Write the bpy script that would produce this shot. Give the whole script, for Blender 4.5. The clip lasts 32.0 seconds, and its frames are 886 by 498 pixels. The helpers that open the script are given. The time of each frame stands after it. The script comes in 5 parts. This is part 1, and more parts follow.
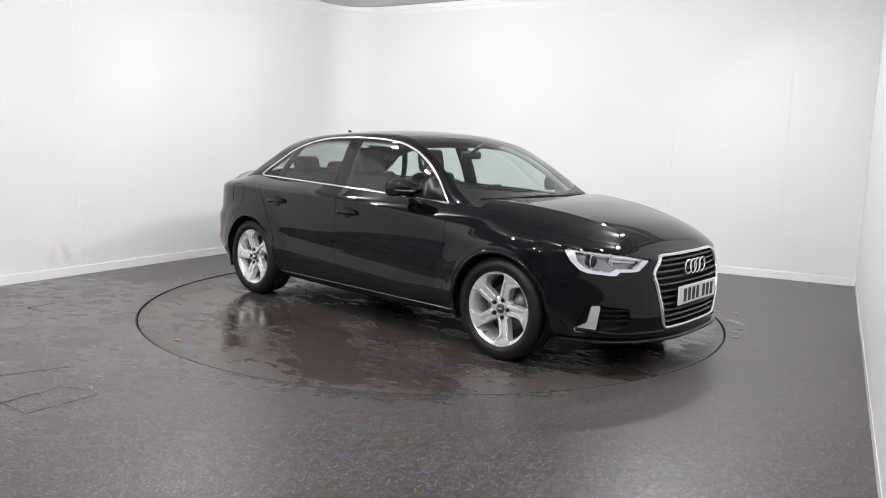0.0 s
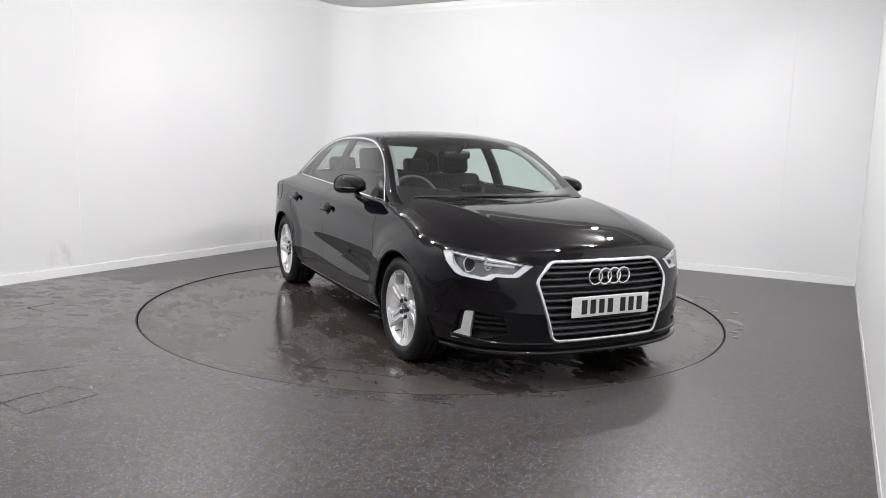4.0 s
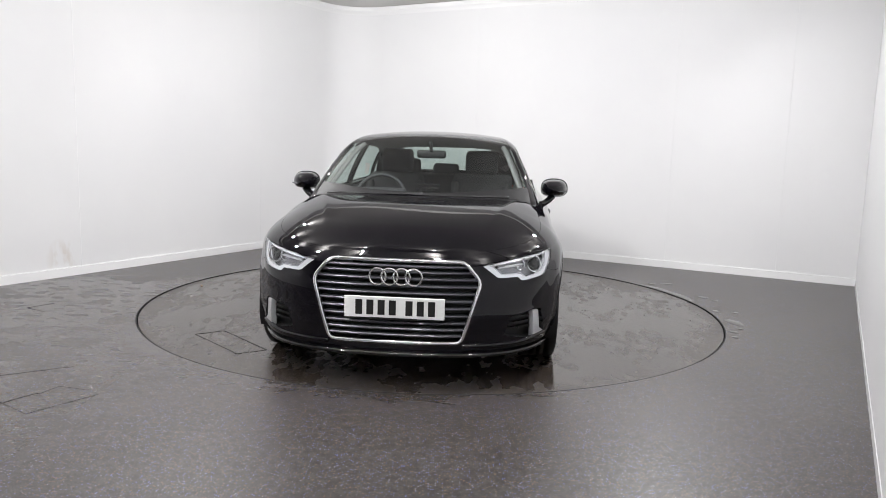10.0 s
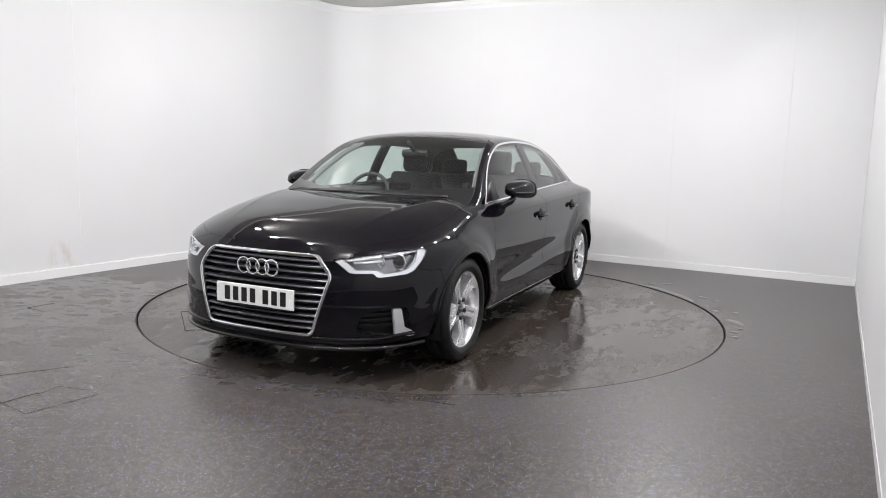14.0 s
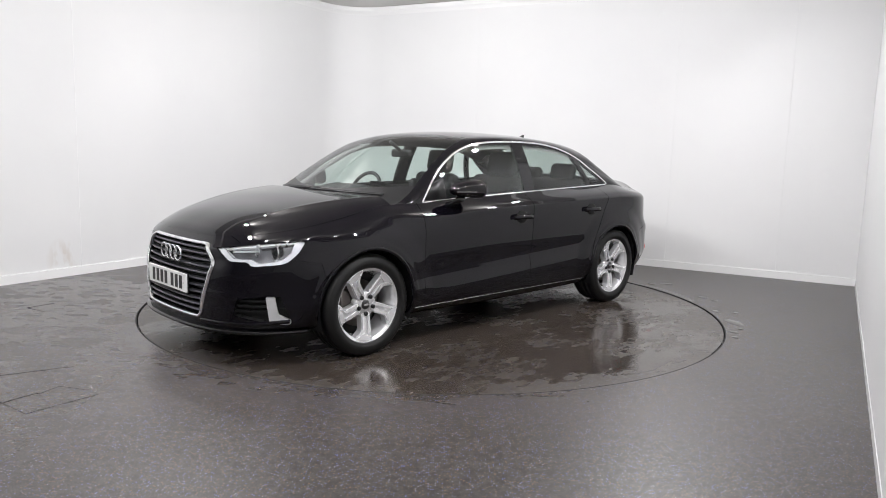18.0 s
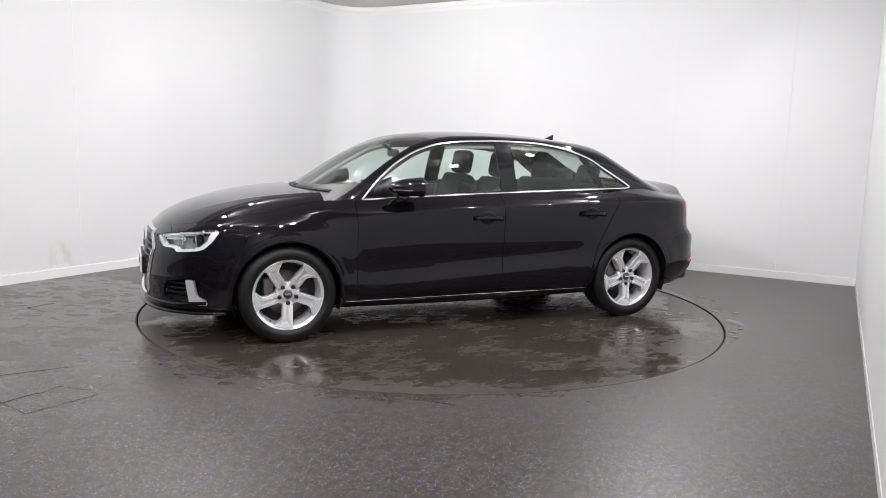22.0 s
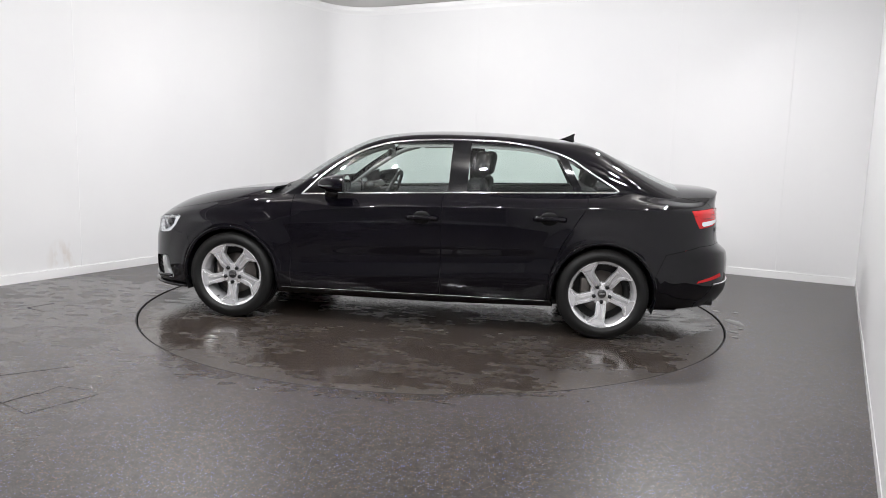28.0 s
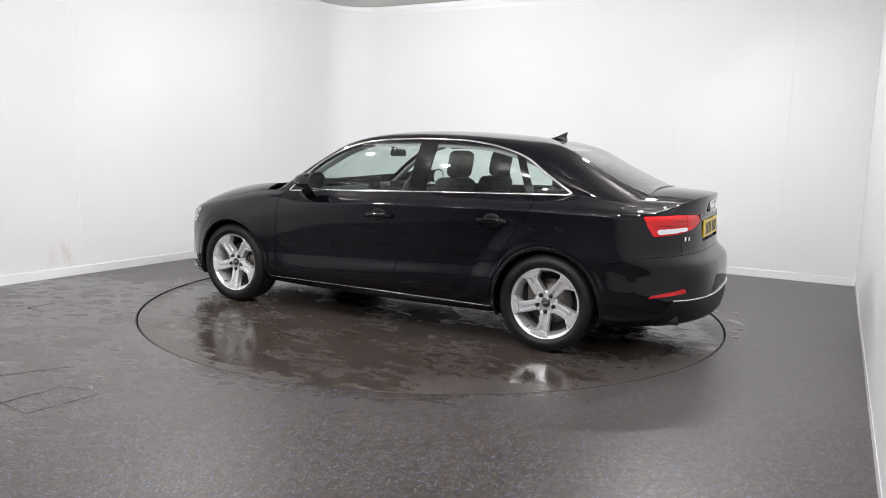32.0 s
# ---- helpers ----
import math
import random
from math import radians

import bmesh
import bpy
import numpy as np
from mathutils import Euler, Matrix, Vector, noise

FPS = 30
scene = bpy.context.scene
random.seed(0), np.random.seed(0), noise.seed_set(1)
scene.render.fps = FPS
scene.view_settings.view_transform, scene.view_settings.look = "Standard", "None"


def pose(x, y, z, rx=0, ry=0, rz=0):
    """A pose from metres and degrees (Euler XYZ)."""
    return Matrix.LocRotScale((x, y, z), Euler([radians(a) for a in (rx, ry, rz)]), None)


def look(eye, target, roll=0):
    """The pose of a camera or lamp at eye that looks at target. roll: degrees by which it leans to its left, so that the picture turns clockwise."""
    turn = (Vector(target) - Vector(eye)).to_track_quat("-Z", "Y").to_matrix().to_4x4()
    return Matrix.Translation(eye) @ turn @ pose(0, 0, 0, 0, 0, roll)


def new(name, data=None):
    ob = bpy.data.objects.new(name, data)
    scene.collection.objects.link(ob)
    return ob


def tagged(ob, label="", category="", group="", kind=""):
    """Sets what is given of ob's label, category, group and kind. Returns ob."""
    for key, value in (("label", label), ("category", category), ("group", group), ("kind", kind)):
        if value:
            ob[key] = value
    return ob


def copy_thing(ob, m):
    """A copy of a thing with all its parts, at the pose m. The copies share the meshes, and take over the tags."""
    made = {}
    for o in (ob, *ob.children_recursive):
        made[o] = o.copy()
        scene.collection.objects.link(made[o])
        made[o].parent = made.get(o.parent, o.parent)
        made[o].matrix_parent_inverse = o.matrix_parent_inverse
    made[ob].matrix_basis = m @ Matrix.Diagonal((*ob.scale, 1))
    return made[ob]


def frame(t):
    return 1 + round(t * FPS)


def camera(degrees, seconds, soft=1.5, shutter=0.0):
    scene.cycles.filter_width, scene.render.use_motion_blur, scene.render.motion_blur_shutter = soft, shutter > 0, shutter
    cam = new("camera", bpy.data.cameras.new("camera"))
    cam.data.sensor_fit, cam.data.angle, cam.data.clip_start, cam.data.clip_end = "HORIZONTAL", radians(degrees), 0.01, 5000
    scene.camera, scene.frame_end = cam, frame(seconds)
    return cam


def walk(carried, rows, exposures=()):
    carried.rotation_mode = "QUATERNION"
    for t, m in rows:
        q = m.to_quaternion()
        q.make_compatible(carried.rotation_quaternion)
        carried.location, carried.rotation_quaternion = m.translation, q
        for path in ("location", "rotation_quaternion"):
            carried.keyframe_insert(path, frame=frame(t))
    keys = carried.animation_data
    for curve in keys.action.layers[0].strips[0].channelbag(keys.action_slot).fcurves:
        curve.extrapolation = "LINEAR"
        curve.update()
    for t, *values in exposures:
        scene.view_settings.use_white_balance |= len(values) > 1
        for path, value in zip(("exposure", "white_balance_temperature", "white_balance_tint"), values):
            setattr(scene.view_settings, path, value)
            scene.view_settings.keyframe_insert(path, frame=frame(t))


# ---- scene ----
# The camera stands still on a tripod near one wall of the studio.
cam = camera(62.98, 32.0, soft=0.75)
EYE = Vector((0.0, -5.832, 1.2555))
AIM = EYE + Vector((0.01198, 0.99040, -0.13768))
walk(cam, [(0.0, look(EYE, AIM, 1.64)), (32.0, look(EYE, AIM, 1.64))], [(0.0, 0.0), (32.0, 0.0)])

# ---- light ----
world = bpy.data.worlds.new("world")
scene.world = world
world.use_nodes = True
world.node_tree.nodes["Background"].inputs[0].default_value = (0.55, 0.6, 0.7, 1)
world.node_tree.nodes["Background"].inputs[1].default_value = 0.02
LAMP_GLOW = 1190.0


# ---- materials ----
def material(name, colour, rough=0.5, metal=0.0, coat=0.0, spec=0.5):
    m = bpy.data.materials.new(name)
    m.use_nodes = True
    b = m.node_tree.nodes["Principled BSDF"]
    b.inputs["Base Color"].default_value = (*colour, 1)
    b.inputs["Roughness"].default_value = rough
    b.inputs["Metallic"].default_value = metal
    b.inputs["Coat Weight"].default_value = coat
    b.inputs["Coat Roughness"].default_value = 0.03
    b.inputs["Specular IOR Level"].default_value = spec
    return m


def nodes_of(m):
    return m.node_tree.nodes, m.node_tree.links, m.node_tree.nodes["Principled BSDF"]


def noise_node(m, scale, detail=4.0, coords="Object", stretch=None):
    n, l, _ = nodes_of(m)
    co = n.new("ShaderNodeTexCoord")
    t = n.new("ShaderNodeTexNoise")
    t.inputs["Scale"].default_value = scale
    t.inputs["Detail"].default_value = detail
    src = co.outputs[coords]
    if stretch:
        mp = n.new("ShaderNodeMapping")
        mp.inputs["Scale"].default_value = stretch
        l.new(src, mp.inputs[0])
        src = mp.outputs[0]
    l.new(src, t.inputs["Vector"])
    return t.outputs["Fac"]


def ramp(m, fac, stops):
    n, l, _ = nodes_of(m)
    r = n.new("ShaderNodeValToRGB")
    while len(r.color_ramp.elements) < len(stops):
        r.color_ramp.elements.new(0.5)
    for e, (p, c) in zip(r.color_ramp.elements, stops):
        e.position = p
        e.color = (c, c, c, 1) if isinstance(c, (int, float)) else (*c, 1)
    l.new(fac, r.inputs[0])
    return r.outputs[0]


def mix(m, fac, a, b, mode="MIX"):
    n, l, _ = nodes_of(m)
    x = n.new("ShaderNodeMix")
    x.data_type, x.blend_type = "RGBA", mode
    for sock, v in ((x.inputs[0], fac), (x.inputs[6], a), (x.inputs[7], b)):
        if isinstance(v, (int, float)):
            sock.default_value = v
        elif isinstance(v, tuple):
            sock.default_value = (*v, 1)
        else:
            l.new(v, sock)
    return x.outputs[2]


def bump(m, height, strength, dist):
    n, l, b = nodes_of(m)
    k = n.new("ShaderNodeBump")
    k.inputs["Strength"].default_value = strength
    k.inputs["Distance"].default_value = dist
    l.new(height, k.inputs["Height"])
    l.new(k.outputs[0], b.inputs["Normal"])


def times(m, a, b, op="MULTIPLY"):
    n, l, _ = nodes_of(m)
    x = n.new("ShaderNodeMath")
    x.operation = op
    x.use_clamp = True
    for sock, v in zip(x.inputs, (a, b)):
        if isinstance(v, (int, float)):
            sock.default_value = v
        else:
            l.new(v, sock)
    return x.outputs[0]


def floor_material(name, wet):
    """Dark speckled safety vinyl; wet adds a patchy film of water, brownish and smooth."""
    m = material(name, (0.1, 0.1, 0.1), 0.45)
    n, l, b = nodes_of(m)
    co = n.new("ShaderNodeTexCoord")
    if wet:
        tone = ramp(m, noise_node(m, 1.1, 5), [(0.3, (0.040, 0.033, 0.027)), (0.7, (0.056, 0.047, 0.039))])
    else:
        tone = ramp(m, noise_node(m, 1.1, 5), [(0.3, (0.054, 0.048, 0.044)), (0.7, (0.074, 0.067, 0.062))])
    grain = ramp(m, noise_node(m, 150, 3), [(0.3, 0.5), (0.75, 1.5)])
    col = mix(m, 1.0, tone, grain, "MULTIPLY")
    mottle = ramp(m, noise_node(m, 26, 5), [(0.35, 0.76), (0.68, 1.25)])
    col = mix(m, 1.0, col, mottle, "MULTIPLY")
    strong = 0.35 if wet else 1.0
    for scale, size, tint, chance in ((108, 0.23, (0.46, 0.48, 0.58), 0.085), (112, 0.26, (0.17, 0.20, 0.46), 0.22), (96, 0.28, (0.20, 0.13, 0.085), 0.34)):
        v = n.new("ShaderNodeTexVoronoi")
        v.inputs["Scale"].default_value = scale
        l.new(co.outputs["Object"], v.inputs["Vector"])
        dot = ramp(m, v.outputs["Distance"], [(size, 1.0), (size + 0.08, 0.0)])
        sep = n.new("ShaderNodeSeparateColor")
        l.new(v.outputs["Color"], sep.inputs[0])
        pick = ramp(m, sep.outputs[0], [(chance - 0.01, strong), (chance, 0.0)])
        col = mix(m, times(m, dot, pick), col, tint)
    # water: dark and smooth where it stands, dull grey-brown where it has dried
    patch = noise_node(m, 1.5, 12, stretch=(1.0, 1.4, 1.0))
    fine = noise_node(m, 7.0, 10, stretch=(1.0, 2.0, 1.0))
    blend = times(m, times(m, patch, 0.66), times(m, fine, 0.34), "ADD")
    if wet:
        film = ramp(m, blend, [(0.44, 1.0), (0.495, 0.85), (0.53, 0.15), (0.56, 0.0), (0.58, 0.15), (0.615, 1.0)])
        rough = ramp(m, blend, [(0.44, 0.08), (0.505, 0.10), (0.53, 0.27), (0.56, 0.33), (0.58, 0.27), (0.61, 0.10)])
        # towards the rim the film breaks up and the vinyl dries
        ln = n.new("ShaderNodeVectorMath")
        ln.operation = "LENGTH"
        l.new(co.outputs["Object"], ln.inputs[0])
        rim = ramp(m, times(m, ln.outputs["Value"], 0.25), [(0.46, 0.0), (0.555, 1.0)])
        gone = ramp(m, times(m, times(m, rim, 0.22), blend, "ADD"), [(0.58, 0.0), (0.70, 1.0)])
        film = times(m, film, times(m, 1.0, gone, "SUBTRACT"))
        rough = mix(m, gone, rough, (0.36, 0.36, 0.36))
        col = mix(m, gone, col, mix(m, 1.0, col, (1.3, 1.34, 1.38), "MULTIPLY"))
    else:
        # the wet strip beside the turntable, where cars drive on and drip
        sp = n.new("ShaderNodeSeparateXYZ")
        l.new(co.outputs["Object"], sp.inputs[0])
        west = ramp(m, times(m, times(m, sp.outputs[0], -0.25), 0.1, "ADD"), [(0.38, 0.0), (0.75, 1.0)])
        south = ramp(m, times(m, times(m, sp.outputs[1], 0.25), 0.5, "ADD"), [(0.08, 0.0), (0.16, 1.0)])
        north = ramp(m, times(m, times(m, sp.outputs[1], 0.25), 0.0, "ADD"), [(0.12, 1.0), (0.24, 0.0)])
        zone = times(m, times(m, west, south), north)
        pool = ramp(m, blend, [(0.47, 0.0), (0.49, 1.0), (0.55, 1.0), (0.57, 0.2)])
        film = times(m, pool, zone)
        # the ragged damp edge that the dripping disc leaves on the floor before it
        ln = n.new("ShaderNodeVectorMath")
        ln.operation = "LENGTH"
        l.new(co.outputs["Object"], ln.inputs[0])
        ring = ramp(m, times(m, ln.outputs["Value"], 0.25), [(0.56, 1.0), (0.635, 0.0)])
        ahead = ramp(m, times(m, times(m, sp.outputs[1], -0.25), 0.0, "ADD"), [(0.10, 0.0), (0.40, 1.0)])
        east = ramp(m, times(m, times(m, sp.outputs[0], 0.25), 0.5, "ADD"), [(0.42, 1.0), (0.85, 0.0)])
        reach = times(m, times(m, times(m, ring, ahead), east), 0.30)
        damp = ramp(m, times(m, reach, blend, "ADD"), [(0.60, 0.0), (0.68, 0.6), (0.78, 1.0)])
        damp = times(m, damp, ramp(m, reach, [(0.0, 0.0), (0.04, 1.0)]))
        film = times(m, film, damp, "MAXIMUM")
        rough = ramp(m, film, [(0.0, 0.36), (1.0, 0.12)])
    dark = mix(m, 1.0, col, (0.84, 0.80, 0.77), "MULTIPLY")
    col = mix(m, film, col, dark)
    l.new(col, b.inputs["Base Color"])
    l.new(rough, b.inputs["Roughness"])
    bump(m, noise_node(m, 200, 2), 0.12 if wet else 0.3, 0.002)
    return m


def wall_material():
    m = material("wall_paint", (0.8, 0.8, 0.8), 0.6)
    n, l, b = nodes_of(m)
    col = ramp(m, noise_node(m, 0.7, 5), [(0.3, (0.695, 0.695, 0.70)), (0.7, (0.735, 0.735, 0.735))])
    # a brownish scuff low on one wall
    co = n.new("ShaderNodeTexCoord")
    mp = n.new("ShaderNodeMapping")
    mp.inputs["Location"].default_value = (20.2, -4.14, -0.85)
    mp.inputs["Scale"].default_value = (6.0, 6.0, 5.0)
    l.new(co.outputs["Object"], mp.inputs[0])
    ln = n.new("ShaderNodeVectorMath")
    ln.operation = "LENGTH"
    l.new(mp.outputs[0], ln.inputs[0])
    near_it = ramp(m, ln.outputs["Value"], [(0.2, 0.45), (1.0, 0.0)])
    streak = ramp(m, noise_node(m, 14, 8, stretch=(1, 1, 0.45)), [(0.46, 0.0), (0.6, 1.0)])
    col = mix(m, times(m, near_it, streak), col, (0.50, 0.42, 0.34))
    l.new(col, b.inputs["Base Color"])
    bump(m, noise_node(m, 9, 5), 0.06, 0.004)
    return m


def paint_material():
    m = material("black_paint", (0.0025, 0.0022, 0.0032), 0.5, 0.0, 1.0, 0.0)
    n, l, b = nodes_of(m)
    fl = ramp(m, noise_node(m, 700, 1), [(0.55, (0.0022, 0.0019, 0.0032)), (0.80, (0.010, 0.0085, 0.0145))])
    l.new(fl, b.inputs["Base Color"])
    b.inputs["Coat IOR"].default_value = 1.45
    dust_haze = ramp(m, noise_node(m, 2.3, 6), [(0.35, 0.02), (0.75, 0.05)])
    l.new(dust_haze, b.inputs["Coat Roughness"])
    return m


def glass_material(name, tint, ior=1.5, dust_haze=0.0):
    """Thin car glass: clear tinted film with a mirror-like skin."""
    m = bpy.data.materials.new(name)
    m.use_nodes = True
    n, l = m.node_tree.nodes, m.node_tree.links
    n.remove(n["Principled BSDF"])
    tr = n.new("ShaderNodeBsdfTransparent")
    tr.inputs[0].default_value = (*tint, 1)
    gl = n.new("ShaderNodeBsdfGlossy")
    gl.inputs["Roughness"].default_value = 0.01
    lw = n.new("ShaderNodeLayerWeight")
    lw.inputs[0].default_value = 0.5
    pw = n.new("ShaderNodeMath")
    pw.operation, pw.inputs[1].default_value = "POWER", 4.6
    l.new(lw.outputs["Facing"], pw.inputs[0])
    fr = n.new("ShaderNodeMath")
    fr.operation, fr.inputs[1].default_value, fr.inputs[2].default_value = "MULTIPLY_ADD", 0.9, ((ior - 1) / (ior + 1)) ** 2 * 1.7
    l.new(pw.outputs[0], fr.inputs[0])
    # pale diffuse share: some dust, plus haze and reflections put into the colour
    film = n.new("ShaderNodeBsdfDiffuse")
    film.inputs[0].default_value = (0.8, 0.82, 0.82, 1)
    veil = n.new("ShaderNodeMixShader")
    veil.inputs[0].default_value = dust_haze
    l.new(tr.outputs[0], veil.inputs[1])
    l.new(film.outputs[0], veil.inputs[2])
    mx = n.new("ShaderNodeMixShader")
    l.new(fr.outputs[0], mx.inputs[0])
    l.new(veil.outputs[0], mx.inputs[1])
    l.new(gl.outputs[0], mx.inputs[2])
    l.new(mx.outputs[0], n["Material Output"].inputs[0])
    return m


def glow_material(name, colour, strength):
    m = bpy.data.materials.new(name)
    m.use_nodes = True
    b = m.node_tree.nodes["Principled BSDF"]
    b.inputs["Base Color"].default_value = (0.8, 0.8, 0.8, 1)
    b.inputs["Emission Color"].default_value = (*colour, 1)
    b.inputs["Emission Strength"].default_value = strength
    return m


FLOOR = floor_material("speckled_vinyl", False)
TABLE = floor_material("wet_vinyl", True)
WATER = material("standing_water", (0.045, 0.040, 0.036), 0.05)
LEAF = material("dry_leaf", (0.46, 0.29, 0.12), 0.6)
WALL = wall_material()
REAR = material("rear_wall_paint", (0.32, 0.32, 0.32), 0.6)
DARK_CEIL = material("ceiling_paint", (0.52, 0.50, 0.475), 0.8)
SKIRT = material("skirting_gloss", (0.8, 0.8, 0.8), 0.25)
CEIL = material("ceiling_board", (0.72, 0.71, 0.69), 0.8)
PAINT = paint_material()
GLOSS_BLACK = material("gloss_black", (0.006, 0.006, 0.007), 0.08)
PLASTIC = material("black_plastic", (0.007, 0.007, 0.0075), 0.42, 0.0, 0.0, 0.35)
RUBBER = material("tyre_rubber", (0.007, 0.007, 0.007), 0.5, 0.0, 0.0, 0.3)
CHROME = material("chrome", (0.90, 0.91, 0.93), 0.1, 1.0)
SATIN = material("satin_aluminium", (0.66, 0.67, 0.68), 0.3, 0.5)
ALLOY = material("alloy_silver", (0.84, 0.84, 0.855), 0.24, 0.65)
# same alloy toned down: shade of the spoke grooves put into the colour
ALLOY_IN_SHADE = material("alloy_in_shade", (0.68, 0.68, 0.695), 0.3, 0.65)
ALLOY_DARK = material("alloy_shade", (0.07, 0.07, 0.072), 0.4, 0.7)
BOLT = material("bolt_black", (0.02, 0.02, 0.022), 0.35, 0.6)
STEEL = material("brake_steel", (0.17, 0.155, 0.145), 0.38, 1.0)
CABIN = material("cabin_cloth", (0.013, 0.013, 0.0145), 0.85)
TRIM_GREY = material("headliner", (0.15, 0.15, 0.147), 0.9)
GLASS = glass_material("tinted_glass", (0.82, 0.905, 0.87), 1.5, 0.006)
# the rear pane's stronger veil stands in for the wall it reflects
REAR_GLASS = glass_material("rear_window_glass", (0.72, 0.80, 0.77), 1.55, 0.14)
WSGLASS = glass_material("windscreen_glass", (0.80, 0.88, 0.85), 1.5, 0.006)
LENS = glass_material("lamp_lens", (0.92, 0.93, 0.95), 1.45)
RED = material("red_lens", (0.55, 0.008, 0.012), 0.08)
DARK_RED = material("dark_red_lens", (0.20, 0.004, 0.006), 0.12)
WHITE_PLATE = material("plate_white", (0.78, 0.78, 0.77), 0.3)
YELLOW_PLATE = material("plate_yellow", (0.78, 0.55, 0.03), 0.3)
INK = material("plate_ink", (0.01, 0.01, 0.01), 0.4)
GLOW = glow_material("lamp_diffuser", (0.99, 0.985, 1.0), LAMP_GLOW)
WHITE_METAL = material("lamp_housing", (0.75, 0.75, 0.75), 0.4)
GRILLE = material("grille_slat", (0.085, 0.087, 0.098), 0.3, 0.6)
LAMP_SILVER = material("lamp_reflector", (0.62, 0.63, 0.65), 0.28, 0.3)
LAMP_BOWL = material("lamp_bowl", (0.42, 0.425, 0.44), 0.2, 0.7)
LAMP_WHITE = material("light_guide", (0.86, 0.87, 0.89), 0.12, 0.25)
LAMP_DARK = material("lamp_inner", (0.05, 0.05, 0.055), 0.35)
MIRROR = material("mirror_glass", (0.85, 0.86, 0.88), 0.02, 1.0)
DASH = material("dash_plastic", (0.022, 0.022, 0.024), 0.6)
SILL_GLINT = material("sill_glint", (0.35, 0.35, 0.36), 0.25, 0.9)
RECESS_SHADE = material("recess_shade", (0.001, 0.001, 0.001), 0.35, 0.0, 0.0, 0.25)
DARK_GAP = material("dark_gap", (0.01, 0.01, 0.01), 0.7)


# ---- mesh helpers ----
def mesh_of(name, verts, faces, mat, smooth=False):
    me = bpy.data.meshes.new(name)
    me.from_pydata([tuple(map(float, v)) for v in verts], [], [tuple(map(int, q)) for q in faces])
    me.materials.append(mat)
    if smooth:
        me.polygons.foreach_set("use_smooth", [True] * len(me.polygons))
    me.update()
    return me


def part(name, geo, mat, parent, label="", smooth=True):
    """Link one mesh (verts, faces, or a bmesh) as a part of a thing."""
    if isinstance(geo, bmesh.types.BMesh):
        me = bpy.data.meshes.new(name)
        geo.to_mesh(me)
        geo.free()
        me.materials.append(mat)
        me.polygons.foreach_set("use_smooth", [smooth] * len(me.polygons))
    else:
        me = mesh_of(name, geo[0], geo[1], mat, smooth)
    ob = new(name, me)
    ob.parent = parent
    if label:
        tagged(ob, label)
    return ob


def thing(name, label, category, m=None, group="", kind=""):
    ob = new(name)
    if m is not None:
        ob.matrix_basis = m
    return tagged(ob, label, category, group, kind)


def box(cx, cy, cz, sx, sy, sz, bevel=0.0, seg=2, m=None):
    bm = bmesh.new()
    bmesh.ops.create_cube(bm, size=1.0)
    bmesh.ops.scale(bm, vec=(sx, sy, sz), verts=bm.verts)
    if bevel:
        bmesh.ops.bevel(bm, geom=bm.edges[:], offset=bevel, segments=seg, affect="EDGES", profile=0.5)
    bmesh.ops.translate(bm, vec=(cx, cy, cz), verts=bm.verts)
    if m is not None:
        bmesh.ops.transform(bm, matrix=m, verts=bm.verts)
    return bm


def join(*bms):
    out = bmesh.new()
    for b in bms:
        me = bpy.data.meshes.new("tmp")
        b.to_mesh(me)
        b.free()
        out.from_mesh(me)
        bpy.data.meshes.remove(me)
    return out


def lathe(profile, seg=64, axis="y"):
    """Turn (radius, offset) pairs round the y axis."""
    v, q = [], []
    n = len(profile)
    for i in range(seg):
        a = 2 * math.pi * i / seg
        for r, h in profile:
            v.append((r * math.cos(a), h, r * math.sin(a)))
    for i in range(seg):
        j = (i + 1) % seg
        for k in range(n - 1):
            q.append((i * n + k, i * n + k + 1, j * n + k + 1, j * n + k))
    return v, q


def sweep(path, shape, up, closed=False, caps=True):
    """Carry a closed 2D shape (side, up) along a 3D path."""
    P = [Vector(p) for p in path]
    n, k = len(P), len(shape)
    v, q = [], []
    for i in range(n):
        a = P[(i - 1) % n] if closed or i > 0 else P[i]
        b = P[(i + 1) % n] if closed or i < n - 1 else P[i]
        t = (b - a).normalized()
        u = Vector(up[i] if isinstance(up, list) else up)
        s = t.cross(u).normalized()
        u = s.cross(t).normalized()
        v += [P[i] + s * x + u * y for x, y in shape]
    for i in range(n if closed else n - 1):
        j = (i + 1) % n
        for m in range(k):
            q.append((i * k + m, i * k + (m + 1) % k, j * k + (m + 1) % k, j * k + m))
    if caps and not closed:
        q += [tuple(range(k))[::-1], tuple((n - 1) * k + m for m in range(k))]
    return v, q


def oval(a, b, n=8):
    return [(a * math.cos(2 * math.pi * i / n), b * math.sin(2 * math.pi * i / n)) for i in range(n)]


def extrude_poly(pts, depth_vec):
    """A plate from a 3D outline, thickened along depth_vec."""
    n = len(pts)
    v = [Vector(p) for p in pts] + [Vector(p) + Vector(depth_vec) for p in pts]
    q = [tuple(range(n)), tuple(range(2 * n - 1, n - 1, -1))]
    q += [(i, i + n, (i + 1) % n + n, (i + 1) % n) for i in range(n)]
    return v, q


def merge(*geos):
    v, q = [], []
    for a, b in geos:
        o = len(v)
        v += list(a)
        q += [tuple(i + o for i in f) for f in b]
    return v, q


def mirrored(geo):
    return [(p[0], -p[1], p[2]) for p in geo[0]], [tuple(f)[::-1] for f in geo[1]]


